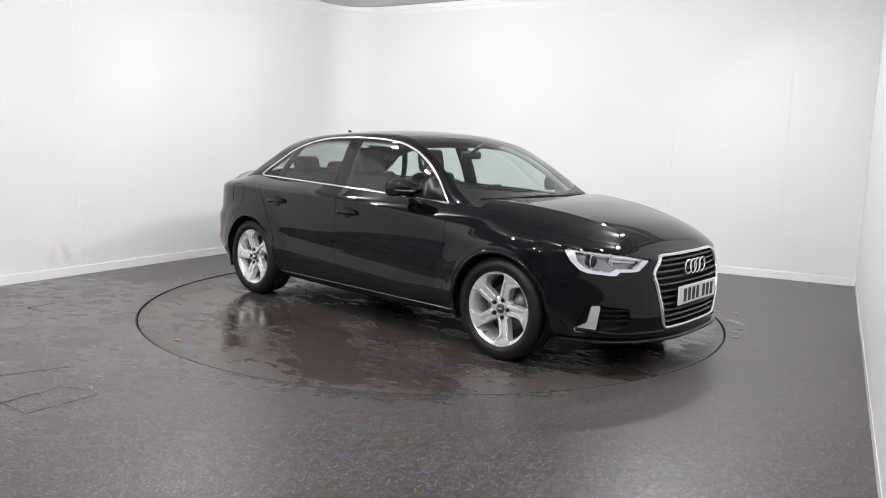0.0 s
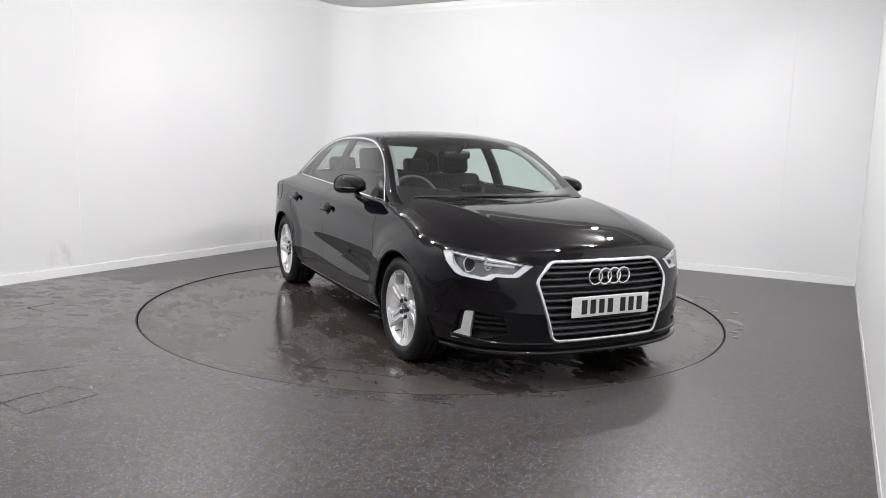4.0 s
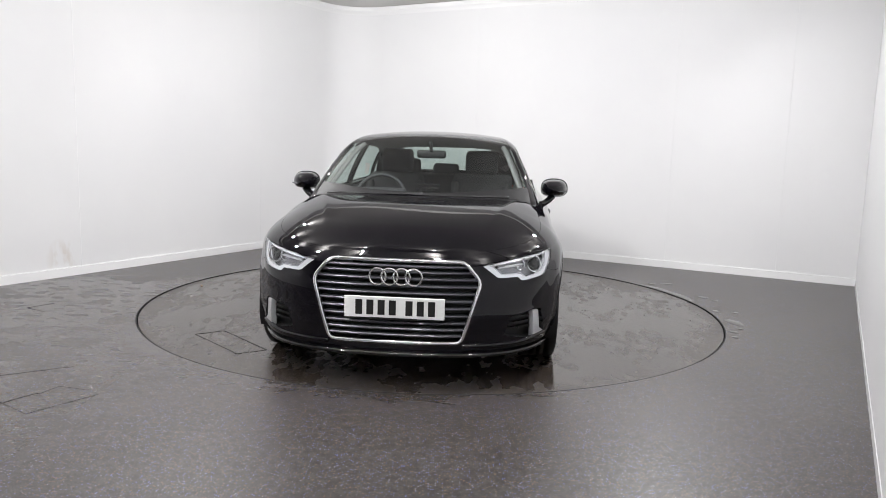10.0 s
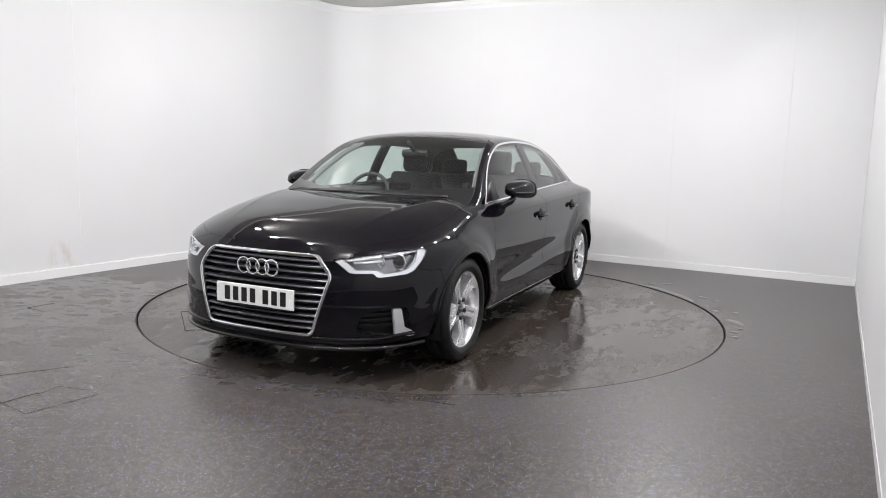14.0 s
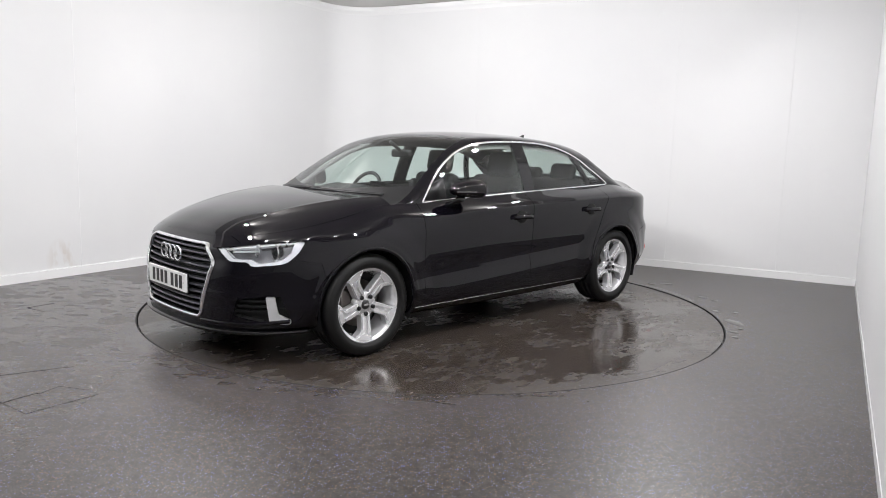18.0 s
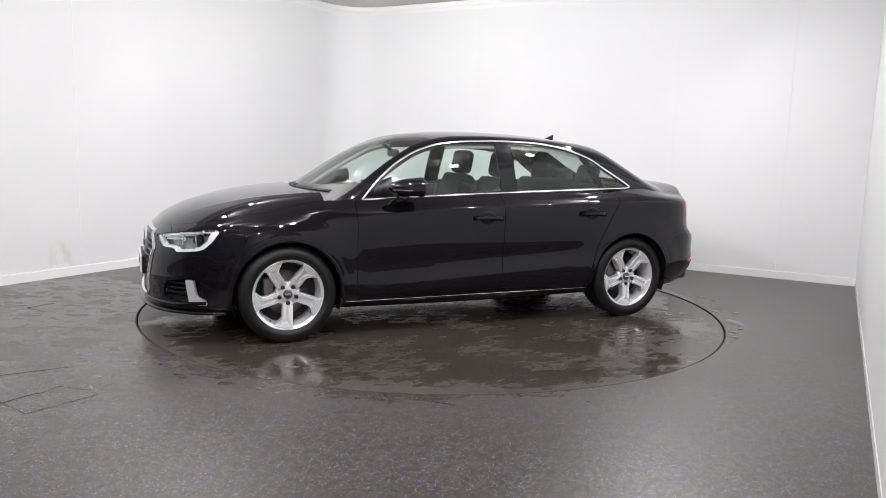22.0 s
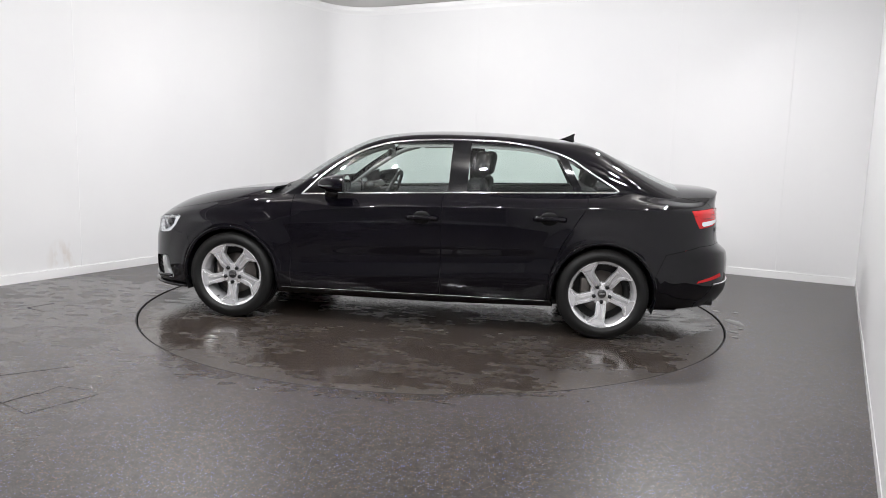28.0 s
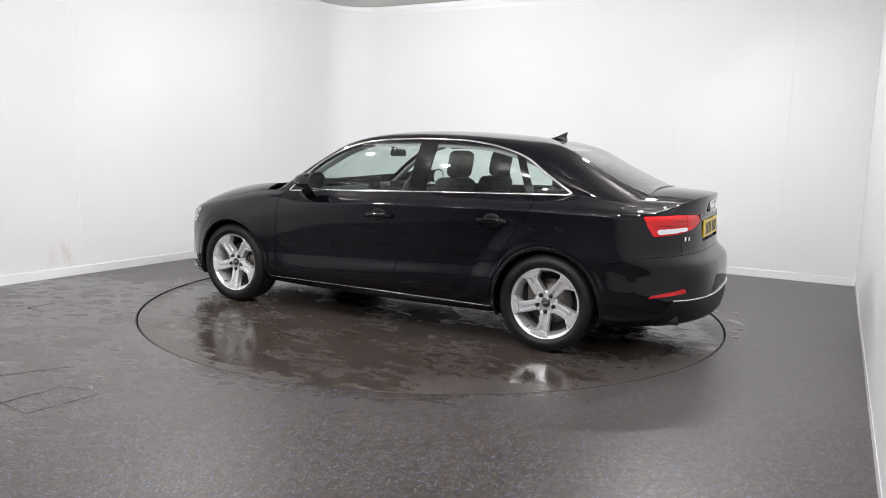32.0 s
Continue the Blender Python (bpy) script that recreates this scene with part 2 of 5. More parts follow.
def pchip(x, xs, ys):
    """Monotone cubic through a few knots (xs rising)."""
    xs, ys, x = np.asarray(xs, float), np.asarray(ys, float), np.clip(np.asarray(x, float), xs[0], xs[-1])
    h, d = np.diff(xs), np.diff(ys) / np.diff(xs)
    m = np.zeros(len(xs))
    for i in range(1, len(xs) - 1):
        if d[i - 1] * d[i] > 0:
            w1, w2 = 2 * h[i] + h[i - 1], h[i] + 2 * h[i - 1]
            m[i] = (w1 + w2) / (w1 / d[i - 1] + w2 / d[i])
    m[0], m[-1] = d[0], d[-1]
    i = np.clip(np.searchsorted(xs, x, side="right") - 1, 0, len(xs) - 2)
    t = (x - xs[i]) / h[i]
    return ((2 * t**3 - 3 * t**2 + 1) * ys[i] + (t**3 - 2 * t**2 + t) * h[i] * m[i]
            + (-2 * t**3 + 3 * t**2) * ys[i + 1] + (t**3 - t**2) * h[i] * m[i + 1])


def grid_faces(rows, cols):
    return [(r * cols + c, r * cols + c + 1, (r + 1) * cols + c + 1, (r + 1) * cols + c) for r in range(rows - 1) for c in range(cols - 1)]


def clip(geo, g):
    """Keep the part of a surface where g < 0, cut cleanly along g = 0."""
    V, F = np.asarray(geo[0], float), geo[1]
    if not len(F):
        return [], []
    val = g(V)
    out, made, keep, new_v = [], {}, {}, []

    def old(i):
        if i not in keep:
            keep[i] = len(new_v)
            new_v.append(V[i])
        return keep[i]

    def cut(i, j):
        k = (min(i, j), max(i, j))
        if k not in made:
            t = val[k[0]] / (val[k[0]] - val[k[1]])
            made[k] = len(new_v)
            new_v.append(V[k[0]] + t * (V[k[1]] - V[k[0]]))
        return made[k]

    neg = val < 0
    for f in F:
        s = [neg[i] for i in f]
        if all(s):
            out.append(tuple(old(i) for i in f))
        elif any(s):
            poly = []
            for a in range(len(f)):
                i, j = f[a], f[(a + 1) % len(f)]
                if neg[i]:
                    poly.append(old(i))
                if neg[i] != neg[j]:
                    poly.append(cut(i, j))
            if len(poly) >= 3:
                out.append(tuple(poly))
    return new_v, out


def split(geo, g, gap=0.0045):
    """Inside (g < 0) and outside of a shut line."""
    return clip(geo, lambda p: g(p) + gap / 2), clip(geo, lambda p: -g(p) + gap / 2)


def poly_dist(pts, pick):
    """Signed distance to a polygon in a 2D picture of the surface given by pick."""
    P = np.asarray(pts, float)

    def g(V):
        X = pick(np.asarray(V, float))
        best = np.full(len(X), 1e9)
        inside = np.zeros(len(X), bool)
        for i in range(len(P)):
            a, b = P[i], P[(i + 1) % len(P)]
            e = b - a
            t = np.clip(((X - a) @ e) / (e @ e), 0, 1)
            best = np.minimum(best, np.hypot(*(X - a - t[:, None] * e).T))
            c = ((a[1] > X[:, 1]) != (b[1] > X[:, 1]))
            with np.errstate(divide="ignore", invalid="ignore"):
                c &= X[:, 0] < (b[0] - a[0]) * (X[:, 1] - a[1]) / (b[1] - a[1]) + a[0]
            inside ^= c
        return np.where(inside, -best, best)
    return g


def xz(V):
    return V[:, [0, 2]]


def yz(V):
    return V[:, [1, 2]]


def normals(geo):
    V = np.asarray(geo[0], float)
    N = np.zeros_like(V)
    for f in geo[1]:
        a, b, c = V[f[0]], V[f[1]], V[f[2]]
        n = np.cross(b - a, c - a)
        if len(f) > 3:
            n = n + np.cross(c - a, V[f[3]] - a)
        for i in f:
            N[i] += n
    return N / np.maximum(np.linalg.norm(N, axis=1, keepdims=True), 1e-12)


def skin(geo, depth=0.016):
    """Turn faces outward and fold the open edges inward, so a panel shows thickness."""
    V, F = np.asarray(geo[0], float), [tuple(f) for f in geo[1]]
    if not len(F):
        return geo
    N = normals((V, F))
    C = V.copy()
    C[:, 0] *= 0.25
    C[:, 2] -= 0.5
    if (N * C).sum() < 0:
        F = [f[::-1] for f in F]
        N = -N
    edges = {}
    for f in F:
        for a in range(len(f)):
            i, j = f[a], f[(a + 1) % len(f)]
            edges[(i, j)] = edges.get((i, j), 0) + 1
    rim = [(i, j) for (i, j) in edges if (j, i) not in edges]
    v, q, base = [tuple(p) for p in V], list(F), {}
    for i, j in rim:
        for k in (i, j):
            if k not in base:
                base[k] = len(v)
                v.append(tuple(V[k]))
                v.append(tuple(V[k] - N[k] * depth))
        q.append((base[j], base[i], base[i] + 1, base[j] + 1))
    return v, q


# ---- the studio ----
def along(a, b, t):
    return a[0] + (b[0] - a[0]) * t, a[1] + (b[1] - a[1]) * t


# plan corners, anticlockwise from the far left round the rounded corner
CORNER_L = (-8.35, -7.66)
CORNER_LB = (-1.235, 4.28)
CORNER_BR = (4.239, 1.287)
CORNER_R = (-0.86, -7.88)
WALL_H, CEIL_H = 2.985, 3.075


def corner_arc(p, a, b, r, n=14):
    """Points of a fillet of radius r at corner p between the ways to a and to b."""
    p, a, b = Vector(p), Vector(a), Vector(b)
    u, w = (a - p).normalized(), (b - p).normalized()
    half = u.angle(w) / 2
    d = r / math.tan(half)
    c = p + (u + w).normalized() * (r / math.sin(half))
    s, e = p + u * d, p + w * d
    a0 = math.atan2(s.y - c.y, s.x - c.x)
    a1 = math.atan2(e.y - c.y, e.x - c.x)
    while a1 - a0 > math.pi:
        a1 -= 2 * math.pi
    while a1 - a0 < -math.pi:
        a1 += 2 * math.pi
    return [(c.x + r * math.cos(a0 + (a1 - a0) * i / n), c.y + r * math.sin(a0 + (a1 - a0) * i / n)) for i in range(n + 1)]


ROUND = corner_arc(CORNER_LB, CORNER_L, CORNER_BR, 0.55, 60)


def upright(path, z0, z1, thick, inward):
    """A wall slab along a plan path; the face lies on the path, thickness away from the room."""
    v, q = [], []
    n = len(path)
    for i, p in enumerate(path):
        a, b = path[max(i - 1, 0)], path[min(i + 1, n - 1)]
        t = Vector((b[0] - a[0], b[1] - a[1])).normalized()
        o = Vector((t.y, -t.x)) * (thick * -inward)
        v += [(p[0], p[1], z0), (p[0], p[1], z1), (p[0] + o.x, p[1] + o.y, z1), (p[0] + o.x, p[1] + o.y, z0)]
    for i in range(n - 1):
        for k in range(4):
            q.append((4 * i + k, 4 * i + (k + 1) % 4, 4 * i + 4 + (k + 1) % 4, 4 * i + 4 + k))
    q += [(0, 1, 2, 3), (4 * n - 1, 4 * n - 2, 4 * n - 3, 4 * n - 4)]
    return v, q


def wall_panels(wall, a, b, cuts):
    """Wall sheets butted with fine joints; a and b are plan ends, cuts the joints' share of the way."""
    cuts = [0.0, *cuts, 1.0]
    length = math.dist(a, b)
    for s, e in zip(cuts, cuts[1:]):
        j = 0.0004 / length
        p = [along(a, b, s + j), along(a, b, e - j)]
        part("panel", upright(p, 0.0, WALL_H, 0.03, 1), WALL, wall, smooth=False)


def studio():
    ends = {"wall_left": (CORNER_L, ROUND[0], [0.22, 0.40, 0.56, 0.741, 0.914]),
            "wall_back": (ROUND[-1], CORNER_BR, [0.25, 0.671, 0.8705]),
            "wall_right": (CORNER_BR, CORNER_R, [0.19, 0.36, 0.43, 0.8]),
            "wall_rear": (CORNER_R, CORNER_L, [0.3, 0.6])}
    for name, (a, b, cuts) in ends.items():
        w = tagged(new(name, mesh_of(name, *upright([along(a, b, 0), along(a, b, 1)], 0, CEIL_H + 0.1, -0.12, -1), REAR if name == "wall_rear" else WALL)), "white painted studio wall of butted sheets" if name != "wall_rear" else "plain grey wall behind the camera", "wall", kind="structure")
        a3, b3 = Vector((*a, 0)), Vector((*b, 0))
        n = Vector((0, 0, 1)).cross(b3 - a3).normalized()
        w.location = n * 0.034
        holder = w
        if name != "wall_rear":
            wall_panels(holder, a, b, cuts)
        if name == "wall_left":
            bead = [along(a, b, 0.741 - 0.0003), along(a, b, 0.741 + 0.0003)]
            part("joint_bead", upright(bead, 0.078, WALL_H - 0.04, -0.003, 1), SKIRT, holder, "thin white joint bead", False)
        for c in holder.children:
            c.location = -n * 0.034
        sk = [along(a, b, 0), along(a, b, 1)]
        low, thick = (0.056, -0.004) if name == "wall_right" else (0.078, -0.013)
        part("skirting_board", upright(sk, 0.0, low, thick, 1), SKIRT, holder, "white gloss skirting board", False).location = -n * 0.034
    w = tagged(new("wall_corner", mesh_of("wall_corner", *upright(ROUND, 0, WALL_H, 0.08, 1), WALL)), "white curved corner sheet of the studio", "wall", kind="structure")
    part("skirting_board", upright(ROUND, 0.0, 0.078, -0.013, 1), SKIRT, w, "white gloss skirting board")


studio()

# floor: one sheet with a round hole for the turntable
TABLE_R, DISC_DROP = 2.243, 0.005


def floor_sheet():
    n = 128
    v, q = [], []
    ring = [(math.cos(2 * math.pi * i / n), math.sin(2 * math.pi * i / n)) for i in range(n)]
    v += [(c * (TABLE_R + 0.006), s * (TABLE_R + 0.006), 0.0) for c, s in ring]
    v += [(c * (TABLE_R + 0.006), s * (TABLE_R + 0.006), -0.08) for c, s in ring]
    v += [(c * 14, s * 14, 0.0) for c, s in ring]
    for i in range(n):
        j = (i + 1) % n
        q += [(i, 2 * n + i, 2 * n + j, j), (n + i, i, j, n + j)]
    return v, q


tagged(new("floor", mesh_of("floor", *floor_sheet(), FLOOR)), "dark grey speckled vinyl floor with scuffs", "floor", kind="structure")


def gap_edge():
    """Dark steel edging round the hole, flush with the vinyl; the disc lies a little lower."""
    n, v, q = 160, [], []
    for i in range(n):
        a = 2 * math.pi * i / n
        for r, z in ((TABLE_R + 0.0035, -0.07), (TABLE_R + 0.0035, 0.0009), (TABLE_R + 0.0095, 0.0009), (TABLE_R + 0.0105, 0.0)):
            v.append((r * math.cos(a), r * math.sin(a), z))
    for i in range(n):
        j = (i + 1) % n
        q += [(4 * i + k, 4 * i + k + 1, 4 * j + k + 1, 4 * j + k) for k in range(3)]
    return v, q


part("gap_edging", gap_edge(), DARK_GAP, bpy.data.objects["floor"], "dark edging round the turntable", False)


def floor_marks():
    """Sheet seams and cuts in the vinyl."""
    runs = {"sheet_seam": [[(-2.278, -2.118), (-1.983, -1.934)], [(-2.047, -2.506), (-1.847, -2.648), (-1.644, -2.365)], [(-1.93, -2.377), (-1.891, -2.263), (-1.743, -2.304)]],
            "vinyl_cut": [[(-3.003, -0.563), (-2.892, -0.392)], [(-3.003, -0.563), (-2.819, -0.673)], [(-2.034, -2.528), (-1.983, -2.43), (-1.939, -2.37)]]}
    floor = bpy.data.objects["floor"]
    for name, lines in runs.items():
        for pts in lines:
            w = 0.0014 if name == "sheet_seam" else 0.003
            part(name, sweep([(*p, 0.0008) for p in pts], [(-w, -0.0006), (w, -0.0006), (w, 0.0006), (-w, 0.0006)], (0, 0, 1)), DARK_GAP, floor, smooth=False)


floor_marks()


def puddle(x, y, a, b, seed):
    """A shallow pool with an uneven outline, a and b its half widths."""
    rnd = random.Random(seed)
    waves = [(k, rnd.uniform(0, 6.3), rnd.uniform(0.04, 0.16) / k ** 0.5) for k in (2, 3, 5, 7)]
    n = 40
    ring = []
    for i in range(n):
        t = 2 * math.pi * i / n
        r = 1 + sum(w * math.sin(k * t + p) for k, p, w in waves)
        ring.append((a * r * math.cos(t), b * r * math.sin(t)))
    v = [(0, 0, 0.0016)] + [(p * 0.9, q * 0.9, 0.0015) for p, q in ring] + [(p, q, 0.0003) for p, q in ring]
    f = []
    for i in range(n):
        j = (i + 1) % n
        f += [(0, 1 + i, 1 + j), (1 + i, 1 + n + i, 1 + n + j, 1 + j)]
    ob = tagged(new("puddle", mesh_of("puddle", v, f, WATER, True)), "shallow clear water puddle on dark vinyl", "puddle", "puddles beside the turntable")
    ob.location = (x, y, 0)


for i, spec in enumerate(((2.305, -0.455, 0.050, 0.125), (2.414, 0.506, 0.045, 0.045), (2.310, -0.063, 0.034, 0.05), (2.457, -0.109, 0.03, 0.03), (2.180, -0.755, 0.034, 0.045), (2.125, -0.905, 0.026, 0.035), (2.270, -0.655, 0.022, 0.03), (2.470, 0.375, 0.028, 0.03), (2.293, 1.143, 0.06, 0.04), (2.138, 1.121, 0.04, 0.04))):
    puddle(*spec, 40 + i)


def rim_puddle():
    """Water lying along the outer edge of the gap round the turntable."""
    n, v, f = 30, [], []
    for i in range(n):
        t = i / (n - 1)
        a = 0.13 + 0.36 * t
        w = 0.012 + 0.085 * math.sin(math.pi * t) ** 0.7 * (0.8 + 0.2 * math.sin(9 * t))
        for r, z in ((TABLE_R + 0.012, 0.0003), (TABLE_R + 0.02, 0.0015), (TABLE_R + 0.02 + w * 0.85, 0.0015), (TABLE_R + 0.02 + w, 0.0003)):
            v.append((r * math.cos(a), r * math.sin(a), z))
    return v, [(4 * i + k, 4 * i + k + 1, 4 * i + k + 5, 4 * i + k + 4) for i in range(n - 1) for k in range(3)]


tagged(new("puddle", mesh_of("puddle", *rim_puddle(), WATER, True)), "long shallow water puddle along the turntable gap", "puddle", "puddles beside the turntable")


def pit():
    n = 64
    v = [(0, 0, -0.078)] + [(2.4 * math.cos(2 * math.pi * i / n), 2.4 * math.sin(2 * math.pi * i / n), -0.078) for i in range(n)]
    return v, [(0, 1 + i, 1 + (i + 1) % n) for i in range(n)]


tagged(new("turntable_pit", mesh_of("turntable_pit", *pit(), DARK_GAP)), "dark pit below the turntable", "pit", kind="structure")

# ceiling: a dark field with a pale border board along the walls, cornice and lamps
v = [(x, y, z) for z in (3.16, 3.26) for x, y in ((-12, -12), (12, -12), (12, 12), (-12, 12))]
tagged(new("ceiling", mesh_of("ceiling", v, [(3, 2, 1, 0), (4, 5, 6, 7), (0, 1, 5, 4), (1, 2, 6, 5), (2, 3, 7, 6), (3, 0, 4, 7)], DARK_CEIL)), "pale grey-beige painted ceiling", "ceiling", kind="structure")


def border():
    """Pale board round the edge of the ceiling, 0.6 m wide."""
    mid = Vector((-0.6, -2.6))
    edge = [CORNER_L, *ROUND, CORNER_BR, CORNER_R]
    v, q = [], []
    for p in edge:
        d = (mid - Vector(p)).normalized() * 0.75
        for z in (CEIL_H, 3.16):
            v += [(p[0] - d.x * 0.1, p[1] - d.y * 0.1, z), (p[0] + d.x, p[1] + d.y, z)]
    n = len(edge)
    for i in range(n):
        a, b = 4 * i, 4 * ((i + 1) % n)
        q += [(a, a + 1, b + 1, b), (a + 1, a + 3, b + 3, b + 1)]
    return v, q


tagged(new("ceiling_border", mesh_of("ceiling_border", *border(), CEIL)), "pale ceiling border board", "ceiling", kind="structure")
CORNICE_SHAPE = [(0.0, -0.055), (0.003, -0.055), (0.010, -0.03), (0.028, 0.0), (0.028, 0.05), (-0.03, 0.05), (-0.03, -0.055)]


def cornice():
    path = [(*CORNER_L, 0), *[(*p, 0) for p in ROUND], (*CORNER_BR, 0), (*CORNER_R, 0)]
    path = [(p[0], p[1], 3.02) for p in path]
    return sweep(path, CORNICE_SHAPE, (0, 0, 1), True)


tagged(new("cornice", mesh_of("cornice", *cornice(), SKIRT)), "pale cornice strip under the ceiling", "cornice", kind="structure")


def ceiling_light():
    """A round floodlight on a bracket; it shines along its own -z."""
    t = thing("ceiling_light", "white round studio floodlight hung from the ceiling", "ceiling light", group="ring of studio floodlights")
    shell = [(0.0, 0.06), (0.03, 0.06), (0.055, 0.045), (0.064, 0.015), (0.060, -0.02), (0.055, -0.02), (0.050, -0.005)]
    v, q = lathe(shell, 32)
    part("housing", ([(x, z, y) for x, y, z in v], q), WHITE_METAL, t, "white metal housing")
    n = 32
    part("diffuser", ([(0, 0, -0.008)] + [(0.051 * math.cos(2 * math.pi * i / n), 0.051 * math.sin(2 * math.pi * i / n), -0.008) for i in range(n)], [(0, 1 + (i + 1) % n, 1 + i) for i in range(n)]), GLOW, t, "glowing round diffuser", False)
    part("bracket", box(0, 0, 0.13, 0.03, 0.03, 0.22, 0.004), WHITE_METAL, t, smooth=False)
    return t


first = ceiling_light()
WAY = math.atan2(4.57, 2.54)
lamps = []
for k in range(11):
    a = radians(152 + 23.6 * k)
    lamps.append(Vector((2.55 * math.cos(a), 2.55 * math.sin(a), 3.085)))
for along_room in (-4.2, -6.0):
    for across in (-2.0, 0.0, 1.9):
        p = Vector((math.cos(WAY) * along_room + math.sin(WAY) * across, math.sin(WAY) * along_room - math.cos(WAY) * across, 3.085))
        lamps.append(p)
for across in (-1.0, 0.9):
    lamps.append(Vector((math.cos(WAY) * -5.0 + math.sin(WAY) * across, math.sin(WAY) * -5.0 - math.cos(WAY) * across, 3.085)))
# each lamp's aim: compass turn and dip below the level, in degrees, spread so that the walls are washed evenly
AIMS = [(5, 24), (14, 30), (18, 30), (45, 28), (125, 25), (115, 20), (135, 40), (140, 40), (135, 25), (190, 20), (285, 45), (150, 45), (35, 38), (100, 30), (140, 20), (40, 33), (65, 30), (262, 0), (285, 0)]
for i, (p, (turn, dip)) in enumerate(zip(lamps, AIMS)):
    m = look(p, p + Vector((math.cos(radians(turn)) * math.cos(radians(dip)), math.sin(radians(turn)) * math.cos(radians(dip)), -math.sin(radians(dip)))))
    if i == 0:
        first.matrix_basis = m
    else:
        copy_thing(first, m)

# ---- the turntable ----
turntable = thing("turntable", "round dark vinyl turntable with wet patches", "turntable")


def disc():
    n = 128
    ring = [(math.cos(2 * math.pi * i / n), math.sin(2 * math.pi * i / n)) for i in range(n)]
    v = [(0, 0, 0)] + [(c * (TABLE_R - 0.006), s * (TABLE_R - 0.006), 0.0) for c, s in ring] + [(c * (TABLE_R - 0.006), s * (TABLE_R - 0.006), -0.07) for c, s in ring]
    q = []
    for i in range(n):
        j = (i + 1) % n
        q += [(0, 1 + i, 1 + j), (1 + i, 1 + n + i, 1 + n + j, 1 + j)]
    return v, q


part("deck", disc(), TABLE, turntable, smooth=False)


def hatch_seams():
    c = [(1.30, -1.455), (1.18, -1.305), (1.575, -0.885), (1.69, -1.03)]
    out = []
    for a, b in zip(c, c[1:] + c[:1]):
        out.append(sweep([(*a, 0.0012), (*b, 0.0012)], [(-0.0028, -0.001), (0.0028, -0.001), (0.0028, 0.001), (-0.0028, 0.001)], (0, 0, 1)))
    return merge(*out)


part("hatch_seam", hatch_seams(), DARK_GAP, turntable, "dark seam round an access hatch", False)

# ---- the car ----
car = thing("car", "black four-door saloon car with silver alloy wheels", "car")
AXLE, HUB_Z, ARCH_R = 1.3185, 0.312, 0.347


RAILS = []


def rail(front, side, rear, width, height):
    """One lengthwise line of the flank: nose x, roundness, start of corner; the same behind; widths and heights from nose to tail."""
    RAILS.append((front, side, rear, width, height))


#    nose (x, n, xc, fall)   extra knots (x, width, height)   tail (x, n, xc)   widths front/mid/rear   heights nose, front wheel, mid, rear wheel, tail
rail((2.02, 2.6, 1.3, 2.3), (), (-2.08, 2.5, -1.4), (0.70, 0.72, 0.70), (0.180, 0.185, 0.175, 0.20, 0.215))
rail((2.12, 2.6, 1.3, 2.3), (), (-2.18, 2.5, -1.4), (0.80, 0.80, 0.80), (0.186, 0.20, 0.185, 0.205, 0.22))
rail((2.15, 2.7, 1.3, 2.3), (), (-2.235, 2.5, -1.4), (0.865, 0.848, 0.85), (0.215, 0.24, 0.232, 0.245, 0.26))
rail((2.158, 2.7, 1.3, 2.3), (), (-2.245, 3.1, -1.4), (0.875, 0.8800, 0.880), (0.32, 0.312, 0.378, 0.452, 0.36))
rail((2.160, 2.7, 1.3, 2.3), (), (-2.245, 3.1, -1.4), (0.876, 0.8790, 0.881), (0.335, 0.326, 0.391, 0.464, 0.38))
rail((2.162, 2.7, 1.3, 2.3), (), (-2.246, 3.1, -1.4), (0.876, 0.8655, 0.878), (0.41, 0.415, 0.470, 0.535, 0.47))
rail((2.160, 2.7, 1.3, 2.3), (), (-2.246, 3.1, -1.4), (0.877, 0.8655, 0.878), (0.43, 0.438, 0.492, 0.552, 0.50))
rail((2.152, 2.7, 1.3, 2.3), (), (-2.236, 3.1, -1.4), (0.884, 0.8810, 0.886), (0.52, 0.58, 0.605, 0.64, 0.58))
rail((2.13, 2.7, 1.3, 2.3), (), (-2.165, 3.05, -1.4), (0.882, 0.8865, 0.887), (0.60, 0.685, 0.74, 0.75, 0.665))
rail((2.125, 2.7, 1.35, 1.6), (), (-2.148, 3.0, -1.4), (0.858, 0.886, 0.885), (0.648, 0.756, 0.855, 0.885, 0.86))
rail((2.10, 2.7, 1.40, 1.15), ((1.0, 0.828, 0.857),), (-2.142, 2.95, -1.4), (0.826, 0.870, 0.850), (0.676, 0.799, 0.88, 0.925, 0.90))
rail((2.06, 2.6, 1.42, 1.0), ((1.1, 0.752, 0.899), (0.82, 0.787, 0.908), (0.5, 0.790, 0.924)), (-2.155, 3.1, -1.45), (0.768, 0.778, 0.71), (0.718, 0.840, 0.945, 0.992, 1.012))
NF, NS, NR, SUB = 150, 290, 120, 10


